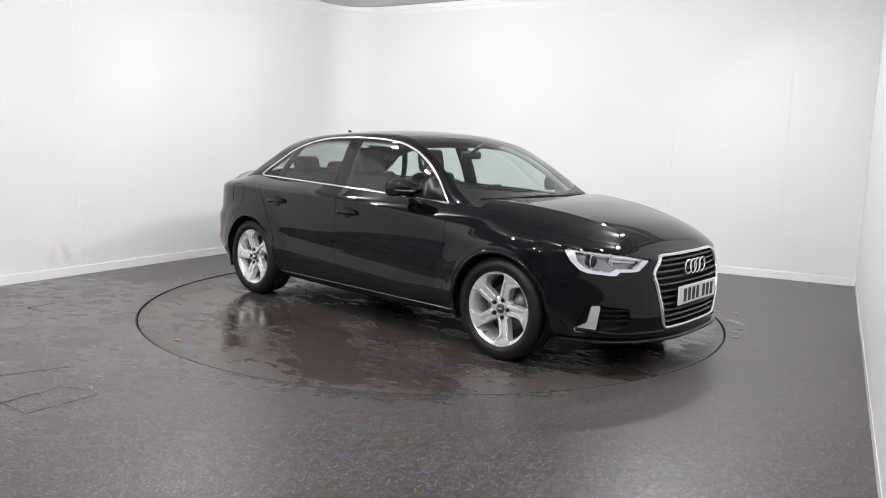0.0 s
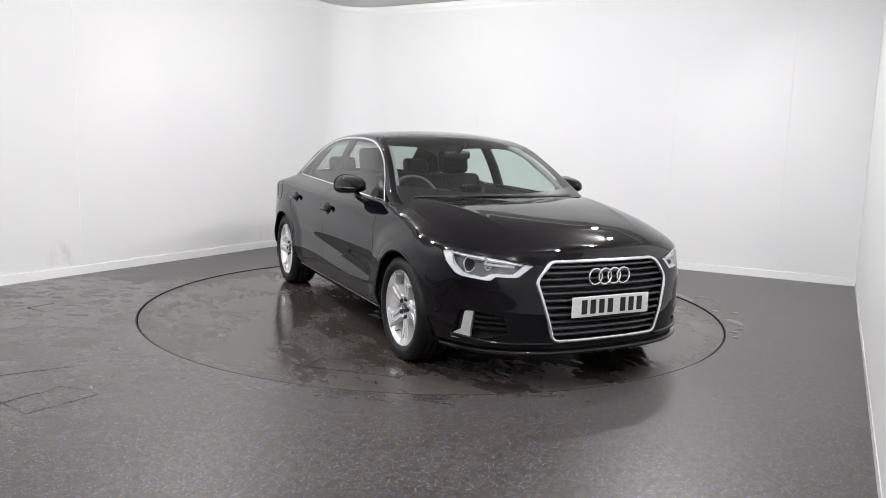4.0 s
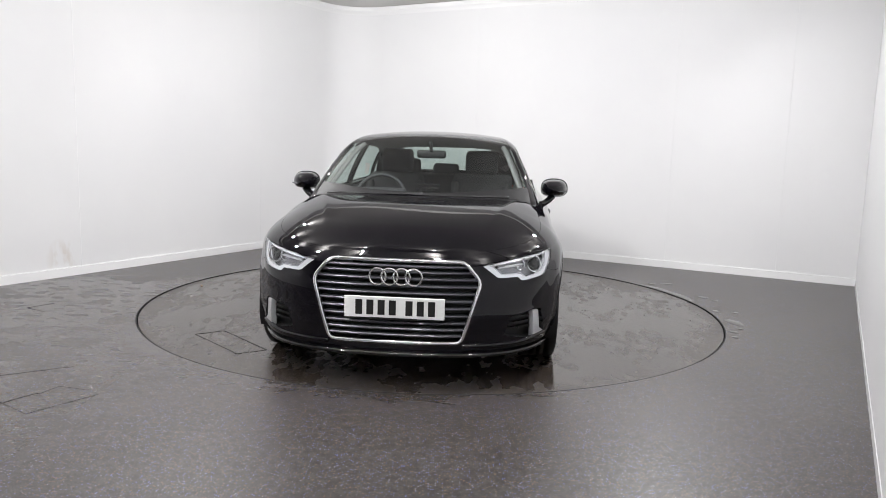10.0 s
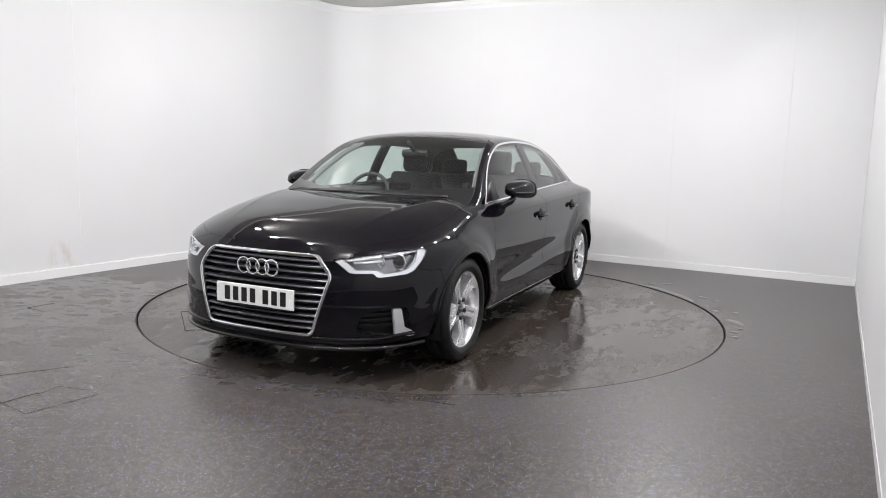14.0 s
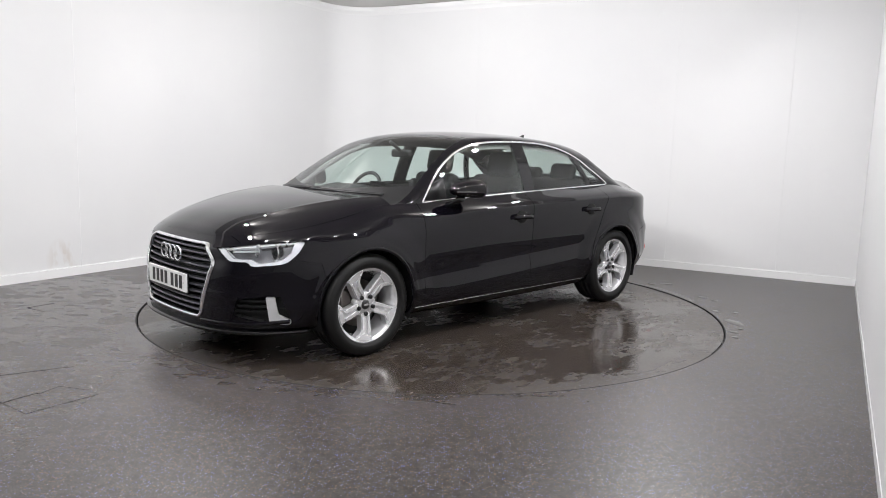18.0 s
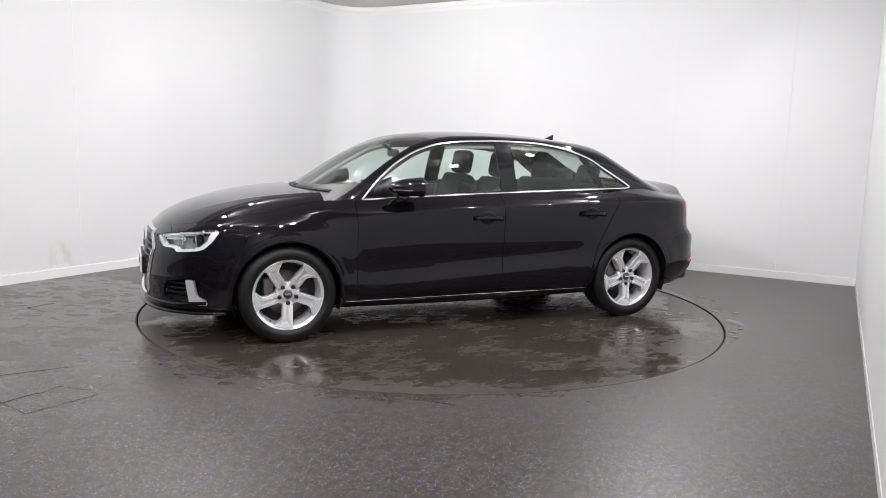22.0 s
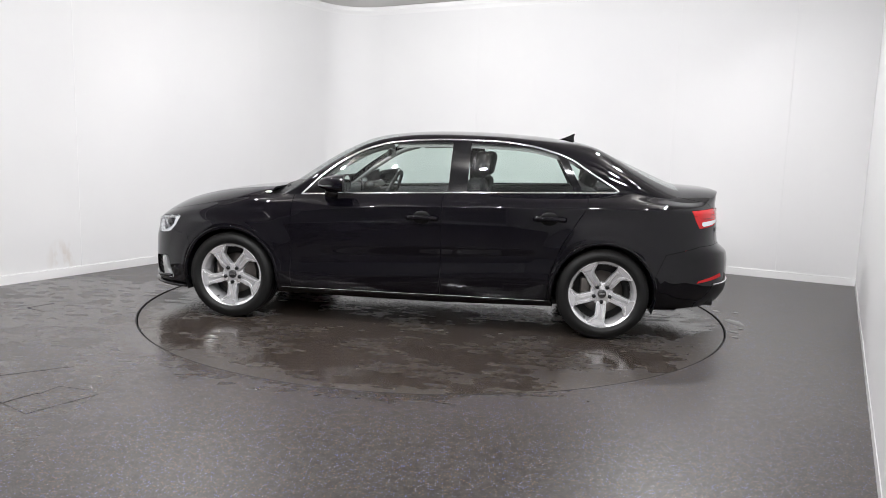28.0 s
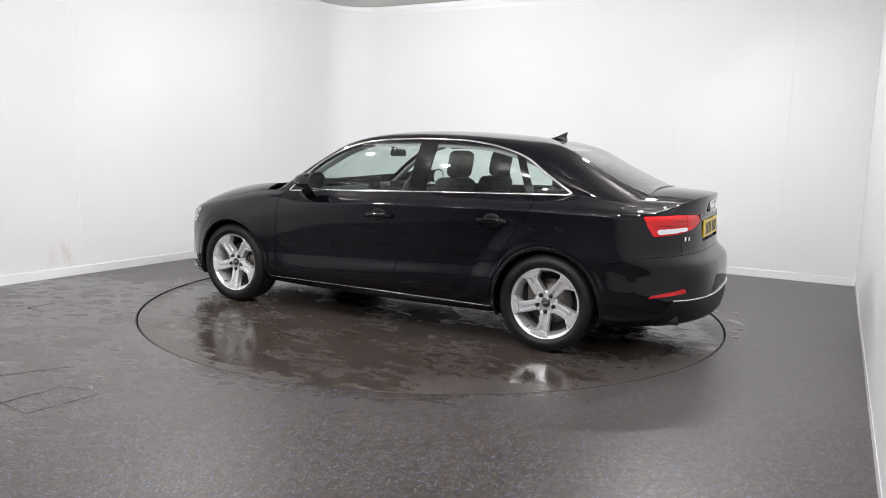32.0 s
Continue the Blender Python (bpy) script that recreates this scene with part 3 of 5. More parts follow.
def rail_points(r, lip_fall=0.0):
    (xf, nf, xcf, fall), extra, (xr, nr, xcr), (wf, wm, wr), (zf, za, zm, zb, zr) = r
    ph = np.linspace(0, math.pi / 2, NF)
    x1 = xcf + (xf - xcf) * np.cos(ph) ** (2 / nf)
    y1 = wf * np.sin(ph) ** (2 / nf)
    z1 = zf + (za - zf) * (1 - ((x1 - xcf) / (xf - xcf)) ** fall)
    x2 = np.linspace(xcf, xcr, NS + 2)[1:-1]
    y2 = pchip(-x2, [-xcf, *[-e[0] for e in extra], 0, -xcr], [wf, *[e[1] for e in extra], wm, wr])
    z2 = pchip(-x2, [-xcf, *[-e[0] for e in extra], 0, -xcr], [za, *[e[2] for e in extra], zm, zb])
    pr = np.linspace(math.pi / 2, 0, NR)
    x3 = xcr + (xr - xcr) * np.cos(pr) ** (2 / nr)
    y3 = wr * np.sin(pr) ** (2 / nr)
    z3 = zr + (zb - zr) * (1 - ((x3 - xcr) / (xr - xcr)) ** 1.6)
    z3 = z3 - lip_fall * ((x3 - xcr) / (xr - xcr)) ** 1.5 * (y3 / wr) ** 4
    return np.stack([np.concatenate(c) for c in ((x1, x2, x3), (y1, y2, y3), (z1, z2, z3))], 1)


def fade(t):
    return t * t * (3 - 2 * t)


def flank():
    """The left flank from nose to tail, bottom to shoulder, as one smooth net."""
    R = np.array([rail_points(r, 0.18 if r is RAILS[-1] else 0.0) for r in RAILS])
    # rows follow the mean height of the rails, so close rails make a crisp crease
    u = np.concatenate([[0], np.cumsum(np.linalg.norm(np.diff(R, axis=0), axis=2).mean(1))])
    at = np.concatenate([np.linspace(a, b, SUB, endpoint=False) for a, b in zip(u, u[1:])] + [u[-1:]])
    G = np.empty((len(at), R.shape[1], 3))
    for c in range(R.shape[1]):
        for k in range(3):
            G[:, c, k] = pchip(at, u, R[:, c, k])
    for xc in (1.3185, -1.3185):
        r = np.hypot(G[..., 0] - xc, G[..., 2] - 0.312)
        flare = 0.0065 * fade(np.clip((0.402 - r) / 0.026, 0, 1)) + 0.019 * fade(np.clip((0.55 - r) / 0.16, 0, 1))
        G[..., 1] += flare * np.clip((G[..., 2] - 0.24) / 0.12, 0, 1) * fade(np.clip((0.88 - G[..., 2]) / 0.10, 0, 1))
    return (G.reshape(-1, 3), grid_faces(*G.shape[:2])), R[-1]


FLANK, TOP_RAIL = flank()


def arch_dist(xc):
    return lambda V: np.hypot(V[:, 0] - xc, V[:, 2] - HUB_Z) - ARCH_R


def nose_map(V):
    """Angle round the nose corner, in tenths of a radian, and height."""
    return np.stack([np.arctan2(np.abs(V[:, 1]), V[:, 0] - 1.3), V[:, 2]], 1)


def tail_map(V):
    return np.stack([np.arctan2(np.abs(V[:, 1]), -(V[:, 0] + 1.4)), V[:, 2]], 1)


def both(name, geo, mat, label="", parent=None, depth=0.016):
    """A panel and its mirror image."""
    s = skin(geo, depth)
    a = part(name, s, mat, parent or car, label)
    b = part(name, mirrored(s), mat, parent or car, label)
    return a, b


def radd(deg, z):
    return (radians(deg), z)


LAMP_SHAPE = [radd(29.6, 0.668), radd(40, 0.692), radd(50, 0.711), radd(61.0, 0.726), radd(62.3, 0.716), radd(60, 0.655), radd(56.5, 0.606), radd(54, 0.592), radd(45.2, 0.579), radd(43.7, 0.581), radd(42.4, 0.600), radd(36.0, 0.599), radd(34.6, 0.604)]
LAMP_INSIDE = [radd(33.2, 0.664), radd(40, 0.684), radd(50, 0.702), radd(58.8, 0.713), radd(57.4, 0.656), radd(54.4, 0.619), radd(51.5, 0.605), radd(46.3, 0.596), radd(43.8, 0.616), radd(37.0, 0.615)]
FOG_SHAPE = [radd(37, 0.292), radd(39, 0.392), radd(49, 0.414), radd(53.8, 0.412), radd(57.8, 0.262), radd(50, 0.252)]
TAIL_SHAPE = [radd(20, 0.888), radd(42, 0.903), radd(58.8, 0.895), radd(57, 0.83), radd(54.5, 0.772), radd(44, 0.785), radd(33, 0.812), radd(26, 0.845)]
GRILLE_SHAPE = [(-0.355, 0.680), (0.355, 0.680), (0.44, 0.58), (0.345, 0.262), (-0.345, 0.262), (-0.44, 0.58)]


def grille_dist(V):
    return np.maximum(poly_dist(GRILLE_SHAPE, yz)(V), 1.6 - V[:, 0])


def body_panels():
    rest = FLANK
    rest = clip(rest, lambda V: -arch_dist(AXLE)(V))
    rest = clip(rest, lambda V: -arch_dist(-AXLE)(V))
    front, rest = clip(rest, lambda V: 0.87 - V[:, 0] + 0.002), clip(rest, lambda V: V[:, 0] - 0.87 + 0.002)
    lamp, front = split(front, lambda V: np.maximum(poly_dist(LAMP_SHAPE, nose_map)(V), 1.5 - V[:, 0]), 0.003)
    fog, front = split(front, lambda V: np.maximum(poly_dist(FOG_SHAPE, nose_map)(V), 1.5 - V[:, 0]), 0.0)
    front = clip(front, lambda V: -grille_dist(V))
    # bumper below a line from the wheel arch to the lamp and along under the bonnet edge
    bumper, fender = split(front, poly_dist([(1.0, 0.1), (3.0, 0.1), (3.0, 0.9), (1.99, 0.9), (1.99, 0.69), (1.83, 0.63), (1.72, 0.60), (1.655, 0.60), (1.60, 0.40), (1.60, 0.22), (1.0, 0.22)], xz), 0.0022)
    fender = clip(fender, lambda V: V[:, 0] - 1.99)
    # sides
    sill, side = split(rest, lambda V: np.maximum(V[:, 2] - 0.25, -1.30 - V[:, 0]))
    door_f, side = split(side, lambda V: -0.207 - V[:, 0])
    door_r, side = split(side, poly_dist([(0.0, 0.1), (0.0, 1.2), (-1.20, 1.2), (-1.195, 0.9), (-1.13, 0.80), (-1.03, 0.63), (-0.955, 0.42), (-0.93, 0.1)], xz))
    tail, side = split(side, lambda V: np.maximum(poly_dist(TAIL_SHAPE, tail_map)(V), V[:, 0] + 1.7), 0.003)
    bumper_r, side = split(side, poly_dist([(-1.60, 0.1), (-1.655, 0.45), (-1.72, 0.60), (-1.95, 0.655), (-3.0, 0.70), (-3.0, 0.1)], xz), 0.0022)
    lid, quarter = split(side, lambda V: np.maximum(V[:, 0] + 1.9, V[:, 1] - 0.60))
    lid = clip(lid, lambda V: -poly_dist([(-1, 0.722), (0.30, 0.722), (0.33, 0.80), (0.30, 0.872), (-1, 0.872)], yz)(V))
    return dict(lamp=lamp, fog=fog, bumper=bumper, fender=fender, sill=sill, door_f=door_f, door_r=door_r, tail=tail, bumper_r=bumper_r, lid=lid, quarter=quarter)


PANELS = body_panels()


def twin(geo):
    """One panel across both sides of the car."""
    return merge(geo, mirrored(geo))


both("front_wing", PANELS["fender"], PAINT)
doors = both("front_door", PANELS["door_f"], PAINT)
doors_r = both("rear_door", PANELS["door_r"], PAINT)
both("sill", PANELS["sill"], PAINT)
quarters = both("rear_quarter", PANELS["quarter"], PAINT)
front_bumper = part("front_bumper", twin(skin(PANELS["bumper"])), PAINT, car)
rear_bumper = part("rear_bumper", twin(skin(PANELS["bumper_r"])), PAINT, car)


def top_panel(x0, x1, centre_x, centre_z, ridge=0.0):
    """Bonnet or boot top between the shoulder lines."""
    T = TOP_RAIL[(TOP_RAIL[:, 0] <= x1 + 1e-6) & (TOP_RAIL[:, 0] >= x0 - 1e-6)]
    T = T[T[:, 1] > 1e-3]
    s = np.linspace(-1, 1, 121)
    zc = pchip(T[:, 0], centre_x, centre_z)
    X = np.repeat(T[:, :1], len(s), 1)
    Y = T[:, 1:2] * s[None]
    a = np.abs(s)
    if ridge > 0:
        # a crease from the grille corner to the foot of the screen pillar
        ac = np.clip(np.interp(T[:, 0], [1.06, 2.02], [0.63, 0.40]) / T[:, 1], 0.0, 0.90)[:, None]
        u = np.clip((a[None] - ac) / (1 - ac), 0, 1)
        shape = np.where(a[None] < ac, 1 - 0.15 * (a[None] / ac) ** 2, 0.85 * (1 - 0.50 * u - 0.50 * u ** 2.4))
        ease = np.clip((1.98 - T[:, 0]) / 0.45, 0, 1)[:, None]
        ease = ease * ease * (3 - 2 * ease)
        shape = ease * shape + (1 - ease) * (1 - a ** 2.6)[None]
        ridge = ridge * ease
    else:
        ac = 0.74
        shape = (1 - a ** 2.7)[None]
    Z = T[:, 2:3] + (zc[:, None] - T[:, 2:3]) * shape + ridge * np.exp(-((a[None] - ac) / 0.03) ** 2)
    return np.stack([X, Y, Z], 2).reshape(-1, 3), grid_faces(len(T), len(s))


BONNET = top_panel(1.06, 2.2, [1.0, 1.1, 1.35, 1.6, 1.84, 2.0, 2.042, 2.06], [0.957, 0.954, 0.936, 0.898, 0.842, 0.768, 0.738, 0.718], 0.0015)
bonnet = part("bonnet", skin(clip(BONNET, lambda V: np.abs(V[:, 1]) - np.interp(V[:, 0], TOP_RAIL[:NF + 80, 0][::-1], TOP_RAIL[:NF + 80, 1][::-1]) + 0.0015)), PAINT, car)
BOOT = top_panel(-2.3, -1.55, [-2.156, -2.115, -2.0, -1.82, -1.6], [1.012, 1.024, 1.034, 1.043, 1.05])
boot_top, boot_side = split(BOOT, lambda V: np.abs(V[:, 1]) - 0.60)
boot_lid = part("boot_lid", merge(skin(boot_top), twin(skin(PANELS["lid"]))), PAINT, car)
both("boot_shoulder", clip(boot_side, lambda V: -V[:, 1]), PAINT)

# greenhouse: one tent of sections from the bonnet to the boot
GX = np.linspace(1.16, -1.84, 130)
ZC = pchip(-GX, [-1.16, -1.02, -0.905, -0.726, -0.548, -0.372, -0.20, 0.0, 0.25, 0.5, 0.83, 1.03, 1.20, 1.394, 1.594, 1.826], [0.925, 1.0, 1.072, 1.190, 1.282, 1.347, 1.374, 1.391, 1.397, 1.393, 1.374, 1.352, 1.318, 1.236, 1.150, 1.050])
DROP = pchip(-GX, [-1.16, -1.0, -0.85, -0.6, -0.4, -0.2, 0.0, 0.6, 1.0, 1.3, 1.6, 1.85], [0.10, 0.135, 0.14, 0.11, 0.075, 0.052, 0.047, 0.047, 0.047, 0.052, 0.048, 0.036])
order = np.argsort(-TOP_RAIL[:, 0])
ZB = pchip(-GX, -TOP_RAIL[order, 0], TOP_RAIL[order, 2]) - 0.004
YB = pchip(-GX, -TOP_RAIL[order, 0], TOP_RAIL[order, 1]) - 0.004
S1, S2, S3 = 26, 9, 30


def greenhouse():
    rows = []
    for gx, zc, d, zb, yb in zip(GX, ZC, DROP, ZB, YB):
        # the rear window is flatter across than the roof
        crown = 2.2 + 2.6 * min(1.0, max(0.0, (-1.0 - gx) / 0.3))
        zk = max(zc - d, zb + 0.004)
        yk = yb - 0.46 * (zk - zb)
        A, K = np.array([yb, zb]), np.array([yk, zk])
        L = np.linalg.norm(K - A)
        r2 = 0.045 + 0.04 * min(1.0, max(0.0, (0.35 - gx) / 0.3)) + 0.09 * fade(min(1.0, max(0.0, (-0.75 - gx) / 0.45)))
        r1 = min(0.6 * r2, 0.45 * L)
        F1 = K + (A - K) / L * r1
        y2 = yk - r2
        F2 = np.array([y2, zc - d * (y2 / yk) ** crown])
        n = np.array([(K - A)[1], -(K - A)[0]]) / L
        pts = []
        for i in range(S1):
            t = i / (S1 - 1)
            pts.append(A + (F1 - A) * t + n * 0.014 * 4 * t * (1 - t) * min(1, L / 0.4))
        for i in range(1, S2):
            t = i / S2
            pts.append((1 - t) ** 2 * F1 + 2 * t * (1 - t) * K + t * t * F2)
        for i in range(S3):
            y = y2 * (1 - i / (S3 - 1))
            pts.append(np.array([y, zc - d * (y / yk) ** crown]))
        # behind the side windows the section eases into the crown of the boot
        w = fade(min(1.0, max(0.0, (-1.28 - gx) / 0.52)))
        pts = [np.array([y, (1 - w) * z + w * (zb + (zc - zb) * (1 - min(1.0, y / yb) ** 2.7))]) for y, z in pts]
        rows.append(pts)
    P = np.array(rows)
    G = np.concatenate([np.repeat(GX[:, None, None], P.shape[1], 1), P], 2)
    return G


GH = greenhouse()
SIDE = (GH[:, :S1].reshape(-1, 3), grid_faces(len(GX), S1))
TOPS = (GH[:, S1 - 1:].reshape(-1, 3), grid_faces(len(GX), GH.shape[1] - S1 + 1))
DLO_X = [-0.815, -0.68, -0.536, -0.358, -0.174, 0.073, 0.288, 0.563, 0.775, 0.956, 1.077, 1.196, 1.314, 1.403]
DLO_Z = [0.911, 1.048, 1.159, 1.249, 1.297, 1.319, 1.325, 1.32, 1.296, 1.253, 1.207, 1.131, 1.059, 1.004]


def side_y(x, z):
    """Where the greenhouse side lies at x and height z."""
    i = int(np.argmin(np.abs(GX - x)))
    c = GH[i, :S1 + S2]
    return float(np.interp(z, c[:, 2], c[:, 1]))


def belt(x):
    return float(np.interp(-x, -GX, ZB))


def dlo_dist(inset):
    xs = np.linspace(-1.403, 0.815, 60)
    top = [(x, float(pchip(-x, DLO_X, DLO_Z))) for x in xs]
    base = [(x, min(belt(x) + 0.004, float(pchip(-x, DLO_X, DLO_Z)))) for x in xs[::-1]]
    d = poly_dist(top + base, xz)
    return lambda V: d(V) + inset


def glasshouse():
    window, frame_side = split(SIDE, dlo_dist(0.0), 0.0)
    both("window_surround", frame_side, PAINT, depth=0.03)
    lean = lambda V, a, k: V[:, 0] - a - k * (V[:, 2] - 1.0)
    front_g = clip(window, lambda V: -lean(V, -0.232, -0.03))
    pillar = clip(window, lambda V: np.maximum(lean(V, -0.235, -0.03), -lean(V, -0.365, -0.03)))
    rear_all = clip(window, lambda V: lean(V, -0.368, -0.03))
    rear_g = clip(rear_all, lambda V: -lean(V, -1.10, 0.5))
    strip = clip(rear_all, lambda V: np.maximum(lean(V, -1.101, 0.5), -lean(V, -1.155, 0.5)))
    quarter_g = clip(rear_all, lambda V: lean(V, -1.156, 0.5))
    for s, geo in ((0, None), (1, mirrored)):
        f = (lambda g: g) if geo is None else geo
        part("door_glass", f(skin(front_g, 0.004)), GLASS, doors[s], "tinted door glass").visible_shadow = False
        part("pillar_trim", f(skin(pillar, 0.02)), GLOSS_BLACK, doors[s], "gloss black pillar trim")
        part("door_glass", f(skin(rear_g, 0.004)), GLASS, doors_r[s], "tinted door glass").visible_shadow = False
        part("glass_divider", f(skin(strip, 0.02)), GLOSS_BLACK, doors_r[s], "gloss black divider")
        part("quarter_glass", f(skin(quarter_g, 0.004)), GLASS, quarters[s], "small tinted quarter glass").visible_shadow = False
    screen, rest = split(TOPS, lambda V: np.maximum(0.27 - 0.12 * (V[:, 1] / 0.55) ** 2 - V[:, 0], np.abs(V[:, 1]) - (np.interp(-V[:, 0], -GX, GH[:, S1 + S2, 1]) + 0.03)), 0.002)
    back, rest = split(rest, lambda V: np.maximum(V[:, 0] + 1.13 - 0.10 * (V[:, 1] / 0.5) ** 2, np.abs(V[:, 1]) - (np.interp(-V[:, 0], -GX, GH[:, S1 + S2, 1]) + 0.01)), 0.002)
    part("roof", twin(skin(rest, 0.012)), PAINT, car)
    foot = lambda V: V[:, 0] - (1.07 - 0.23 * (V[:, 1] / 0.66) ** 2)
    pane = part("windscreen", twin(skin(clip(screen, foot), 0.004)), WSGLASS, car, "laminated windscreen")
    pane.visible_shadow = False
    part("screen_band", twin(skin(clip(screen, lambda V: -foot(V)), 0.004)), PLASTIC, pane, "black band along the foot of the screen")
    part("rear_window", twin(skin(back, 0.004)), REAR_GLASS, car, "heated rear window").visible_shadow = False


glasshouse()


def dlo_chrome():
    """Bright strip round the side windows."""
    xs = np.linspace(0.815, -1.403, 70)
    top = [(x, float(pchip(-x, DLO_X, DLO_Z))) for x in xs]
    base = [(x, belt(x) + 0.004) for x in xs[::-1][1:-1]]
    path = [(x, side_y(x, z) + 0.001, z) for x, z in top + base]
    return sweep(path, oval(0.0085, 0.0045), (0, 1, 0.35), True)


for s in (0, 1):
    g = dlo_chrome()
    part("window_strip", g if s == 0 else mirrored(g), CHROME, car, "bright chrome window strip")


# ---- wheels ----
def tyre_geo():
    prof = [(0.222, -0.09), (0.232, -0.108), (0.262, -0.114), (0.292, -0.110), (0.306, -0.098), (0.3115, -0.08), (0.312, -0.05), (0.306, -0.047), (0.306, -0.04), (0.312, -0.037), (0.312, -0.006), (0.306, -0.003), (0.306, 0.004), (0.312, 0.007),
            (0.312, 0.037), (0.306, 0.040), (0.306, 0.047), (0.312, 0.05), (0.3115, 0.08), (0.306, 0.098), (0.292, 0.110), (0.280, 0.1125), (0.278, 0.1145), (0.262, 0.1155), (0.246, 0.1145), (0.244, 0.1115), (0.236, 0.110), (0.228, 0.102), (0.222, 0.085)]
    return lathe(prof, 80)


def tread_geo():
    """Shoulder blocks round the outer edge of the tread."""
    v, q = [], []
    for i in range(66):
        a = 2 * math.pi * i / 66
        for da in (0.0, 0.058):
            for r, y in ((0.3125, 0.079), (0.3085, 0.099), (0.298, 0.1085)):
                v.append((r * math.cos(a + da), y, r * math.sin(a + da)))
        o = 6 * i
        q += [(o, o + 1, o + 4, o + 3), (o + 1, o + 2, o + 5, o + 4)]
    return v, q


def rim_geo():
    prof = [(0.205, -0.09), (0.192, 0.0), (0.196, 0.04), (0.205, 0.066), (0.209, 0.084), (0.214, 0.0915), (0.222, 0.0935), (0.230, 0.1035), (0.2335, 0.104), (0.2345, 0.098), (0.226, 0.08)]
    return lathe(prof, 80)


def plate_rz(outline, top_y, thick):
    """A spoke piece from (radius, side) pairs; it points down and its face dishes in towards the hub."""
    face = [(x, top_y(r), -r) for r, x in outline]
    low = [(x * 1.0, top_y(r) - thick, -r) for r, x in outline]
    n = len(outline)
    q = [tuple(range(n))[::-1], tuple(range(n, 2 * n))] + [(i, (i + 1) % n, (i + 1) % n + n, i + n) for i in range(n)]
    return face + low, q


def dish(r):
    return 0.066 + 0.030 * min(1.0, max(0.0, (r - 0.03) / 0.185))


SPOKE = [(0.022, -0.020), (0.06, -0.031), (0.10, -0.032), (0.14, -0.030), (0.17, -0.027), (0.197, -0.026), (0.209, -0.034), (0.2200, -0.040),
         (0.2235, 0.0), (0.2215, 0.034), (0.214, 0.064), (0.2015, 0.096), (0.193, 0.094), (0.182, 0.078), (0.168, 0.056), (0.157, 0.043), (0.145, 0.038), (0.10, 0.036), (0.06, 0.033), (0.022, 0.020)]
RIDGE_A = [(0.066, -0.008), (0.066, -0.027), (0.14, -0.026), (0.176, -0.023), (0.180, -0.007), (0.150, -0.009)]
RIDGE_B = [(0.066, 0.008), (0.120, 0.010), (0.150, 0.013), (0.166, 0.024), (0.188, 0.058), (0.182, 0.066), (0.164, 0.044), (0.150, 0.034), (0.10, 0.032), (0.066, 0.029)]
WEDGE = [(0.188, -0.020), (0.205, -0.024), (0.217, -0.030), (0.2195, 0.0), (0.2175, 0.032), (0.210, 0.062), (0.199, 0.088), (0.194, 0.066), (0.176, 0.026), (0.184, 0.004)]


def turned(geo, a):
    c, s = math.cos(a), math.sin(a)
    return [(x * c + z * s, y, -x * s + z * c) for x, y, z in geo[0]], geo[1]


def moved(geo, dx, dy, dz):
    return [(p[0] + dx, p[1] + dy, p[2] + dz) for p in geo[0]], geo[1]


def wheel(m, start):
    t = new("wheel")
    t.parent = car
    t.matrix_basis = m
    part("tyre", merge(tyre_geo(), tread_geo()), RUBBER, t, "black rubber tyre")
    part("rim", rim_geo(), ALLOY, t, "silver alloy rim")
    part("brake_disc", lathe([(0.0, 0.005), (0.08, 0.005), (0.085, -0.004), (0.145, -0.004), (0.145, -0.03)], 48), STEEL, t, "steel brake disc")
    part("brake_caliper", box(0.11, 0.0, 0.03, 0.07, 0.05, 0.14, 0.012), STEEL, t)
    part("wheel_back", lathe([(0.0, -0.05), (0.2, -0.05)], 32), DARK_GAP, t, "dark wheel backing")
    for k in range(5):
        a = start + 2 * math.pi * k / 5
        arm = part("spoke", turned(plate_rz(SPOKE, dish, 0.045), a), ALLOY_IN_SHADE, t, "broad silver spoke", smooth=False)
        part("spoke_facet", turned(plate_rz(RIDGE_A, lambda r: dish(r) + 0.007, 0.010), a), ALLOY, arm, smooth=False)
        part("spoke_facet", turned(plate_rz(RIDGE_B, lambda r: dish(r) + 0.007 - 0.05 * max(0, r - 0.16), 0.010), a), ALLOY, arm, smooth=False)
        part("spoke_end", turned(plate_rz(WEDGE, lambda r: dish(r) + 0.004, 0.008), a), ALLOY, arm, smooth=False)
        b = a
        part("wheel_bolt", moved(lathe([(0.0, 0.086), (0.007, 0.086), (0.0125, 0.083), (0.0145, 0.06)], 10), -0.056 * math.sin(b), 0, -0.056 * math.cos(b)), BOLT, t, "black wheel bolt")
    part("hub_plate", lathe([(0.0, 0.069), (0.072, 0.070), (0.078, 0.066), (0.080, 0.03)], 40), ALLOY, t)
    part("hub_cap", lathe([(0.0, 0.081), (0.022, 0.080), (0.029, 0.075), (0.030, 0.065)], 28), ALLOY_DARK, t, "grey centre cap")
    part("cap_badge", box(0, 0.0815, 0, 0.036, 0.002, 0.012, 0.0008), CHROME, t, "plain bright badge", False)
    part("valve", moved(lathe([(0.0, 0.012), (0.004, 0.011), (0.004, -0.02)], 8), 0.11, 0.078, -0.165), INK, t)
    return t


for x, a in ((AXLE, 0.0), (-AXLE, 0.0)):
    wheel(pose(x, 0.772, HUB_Z), a)
for x, a in ((AXLE, math.pi / 2), (-AXLE, -math.pi / 2)):
    wheel(pose(x, -0.772, HUB_Z, 0, 0, 180), a)


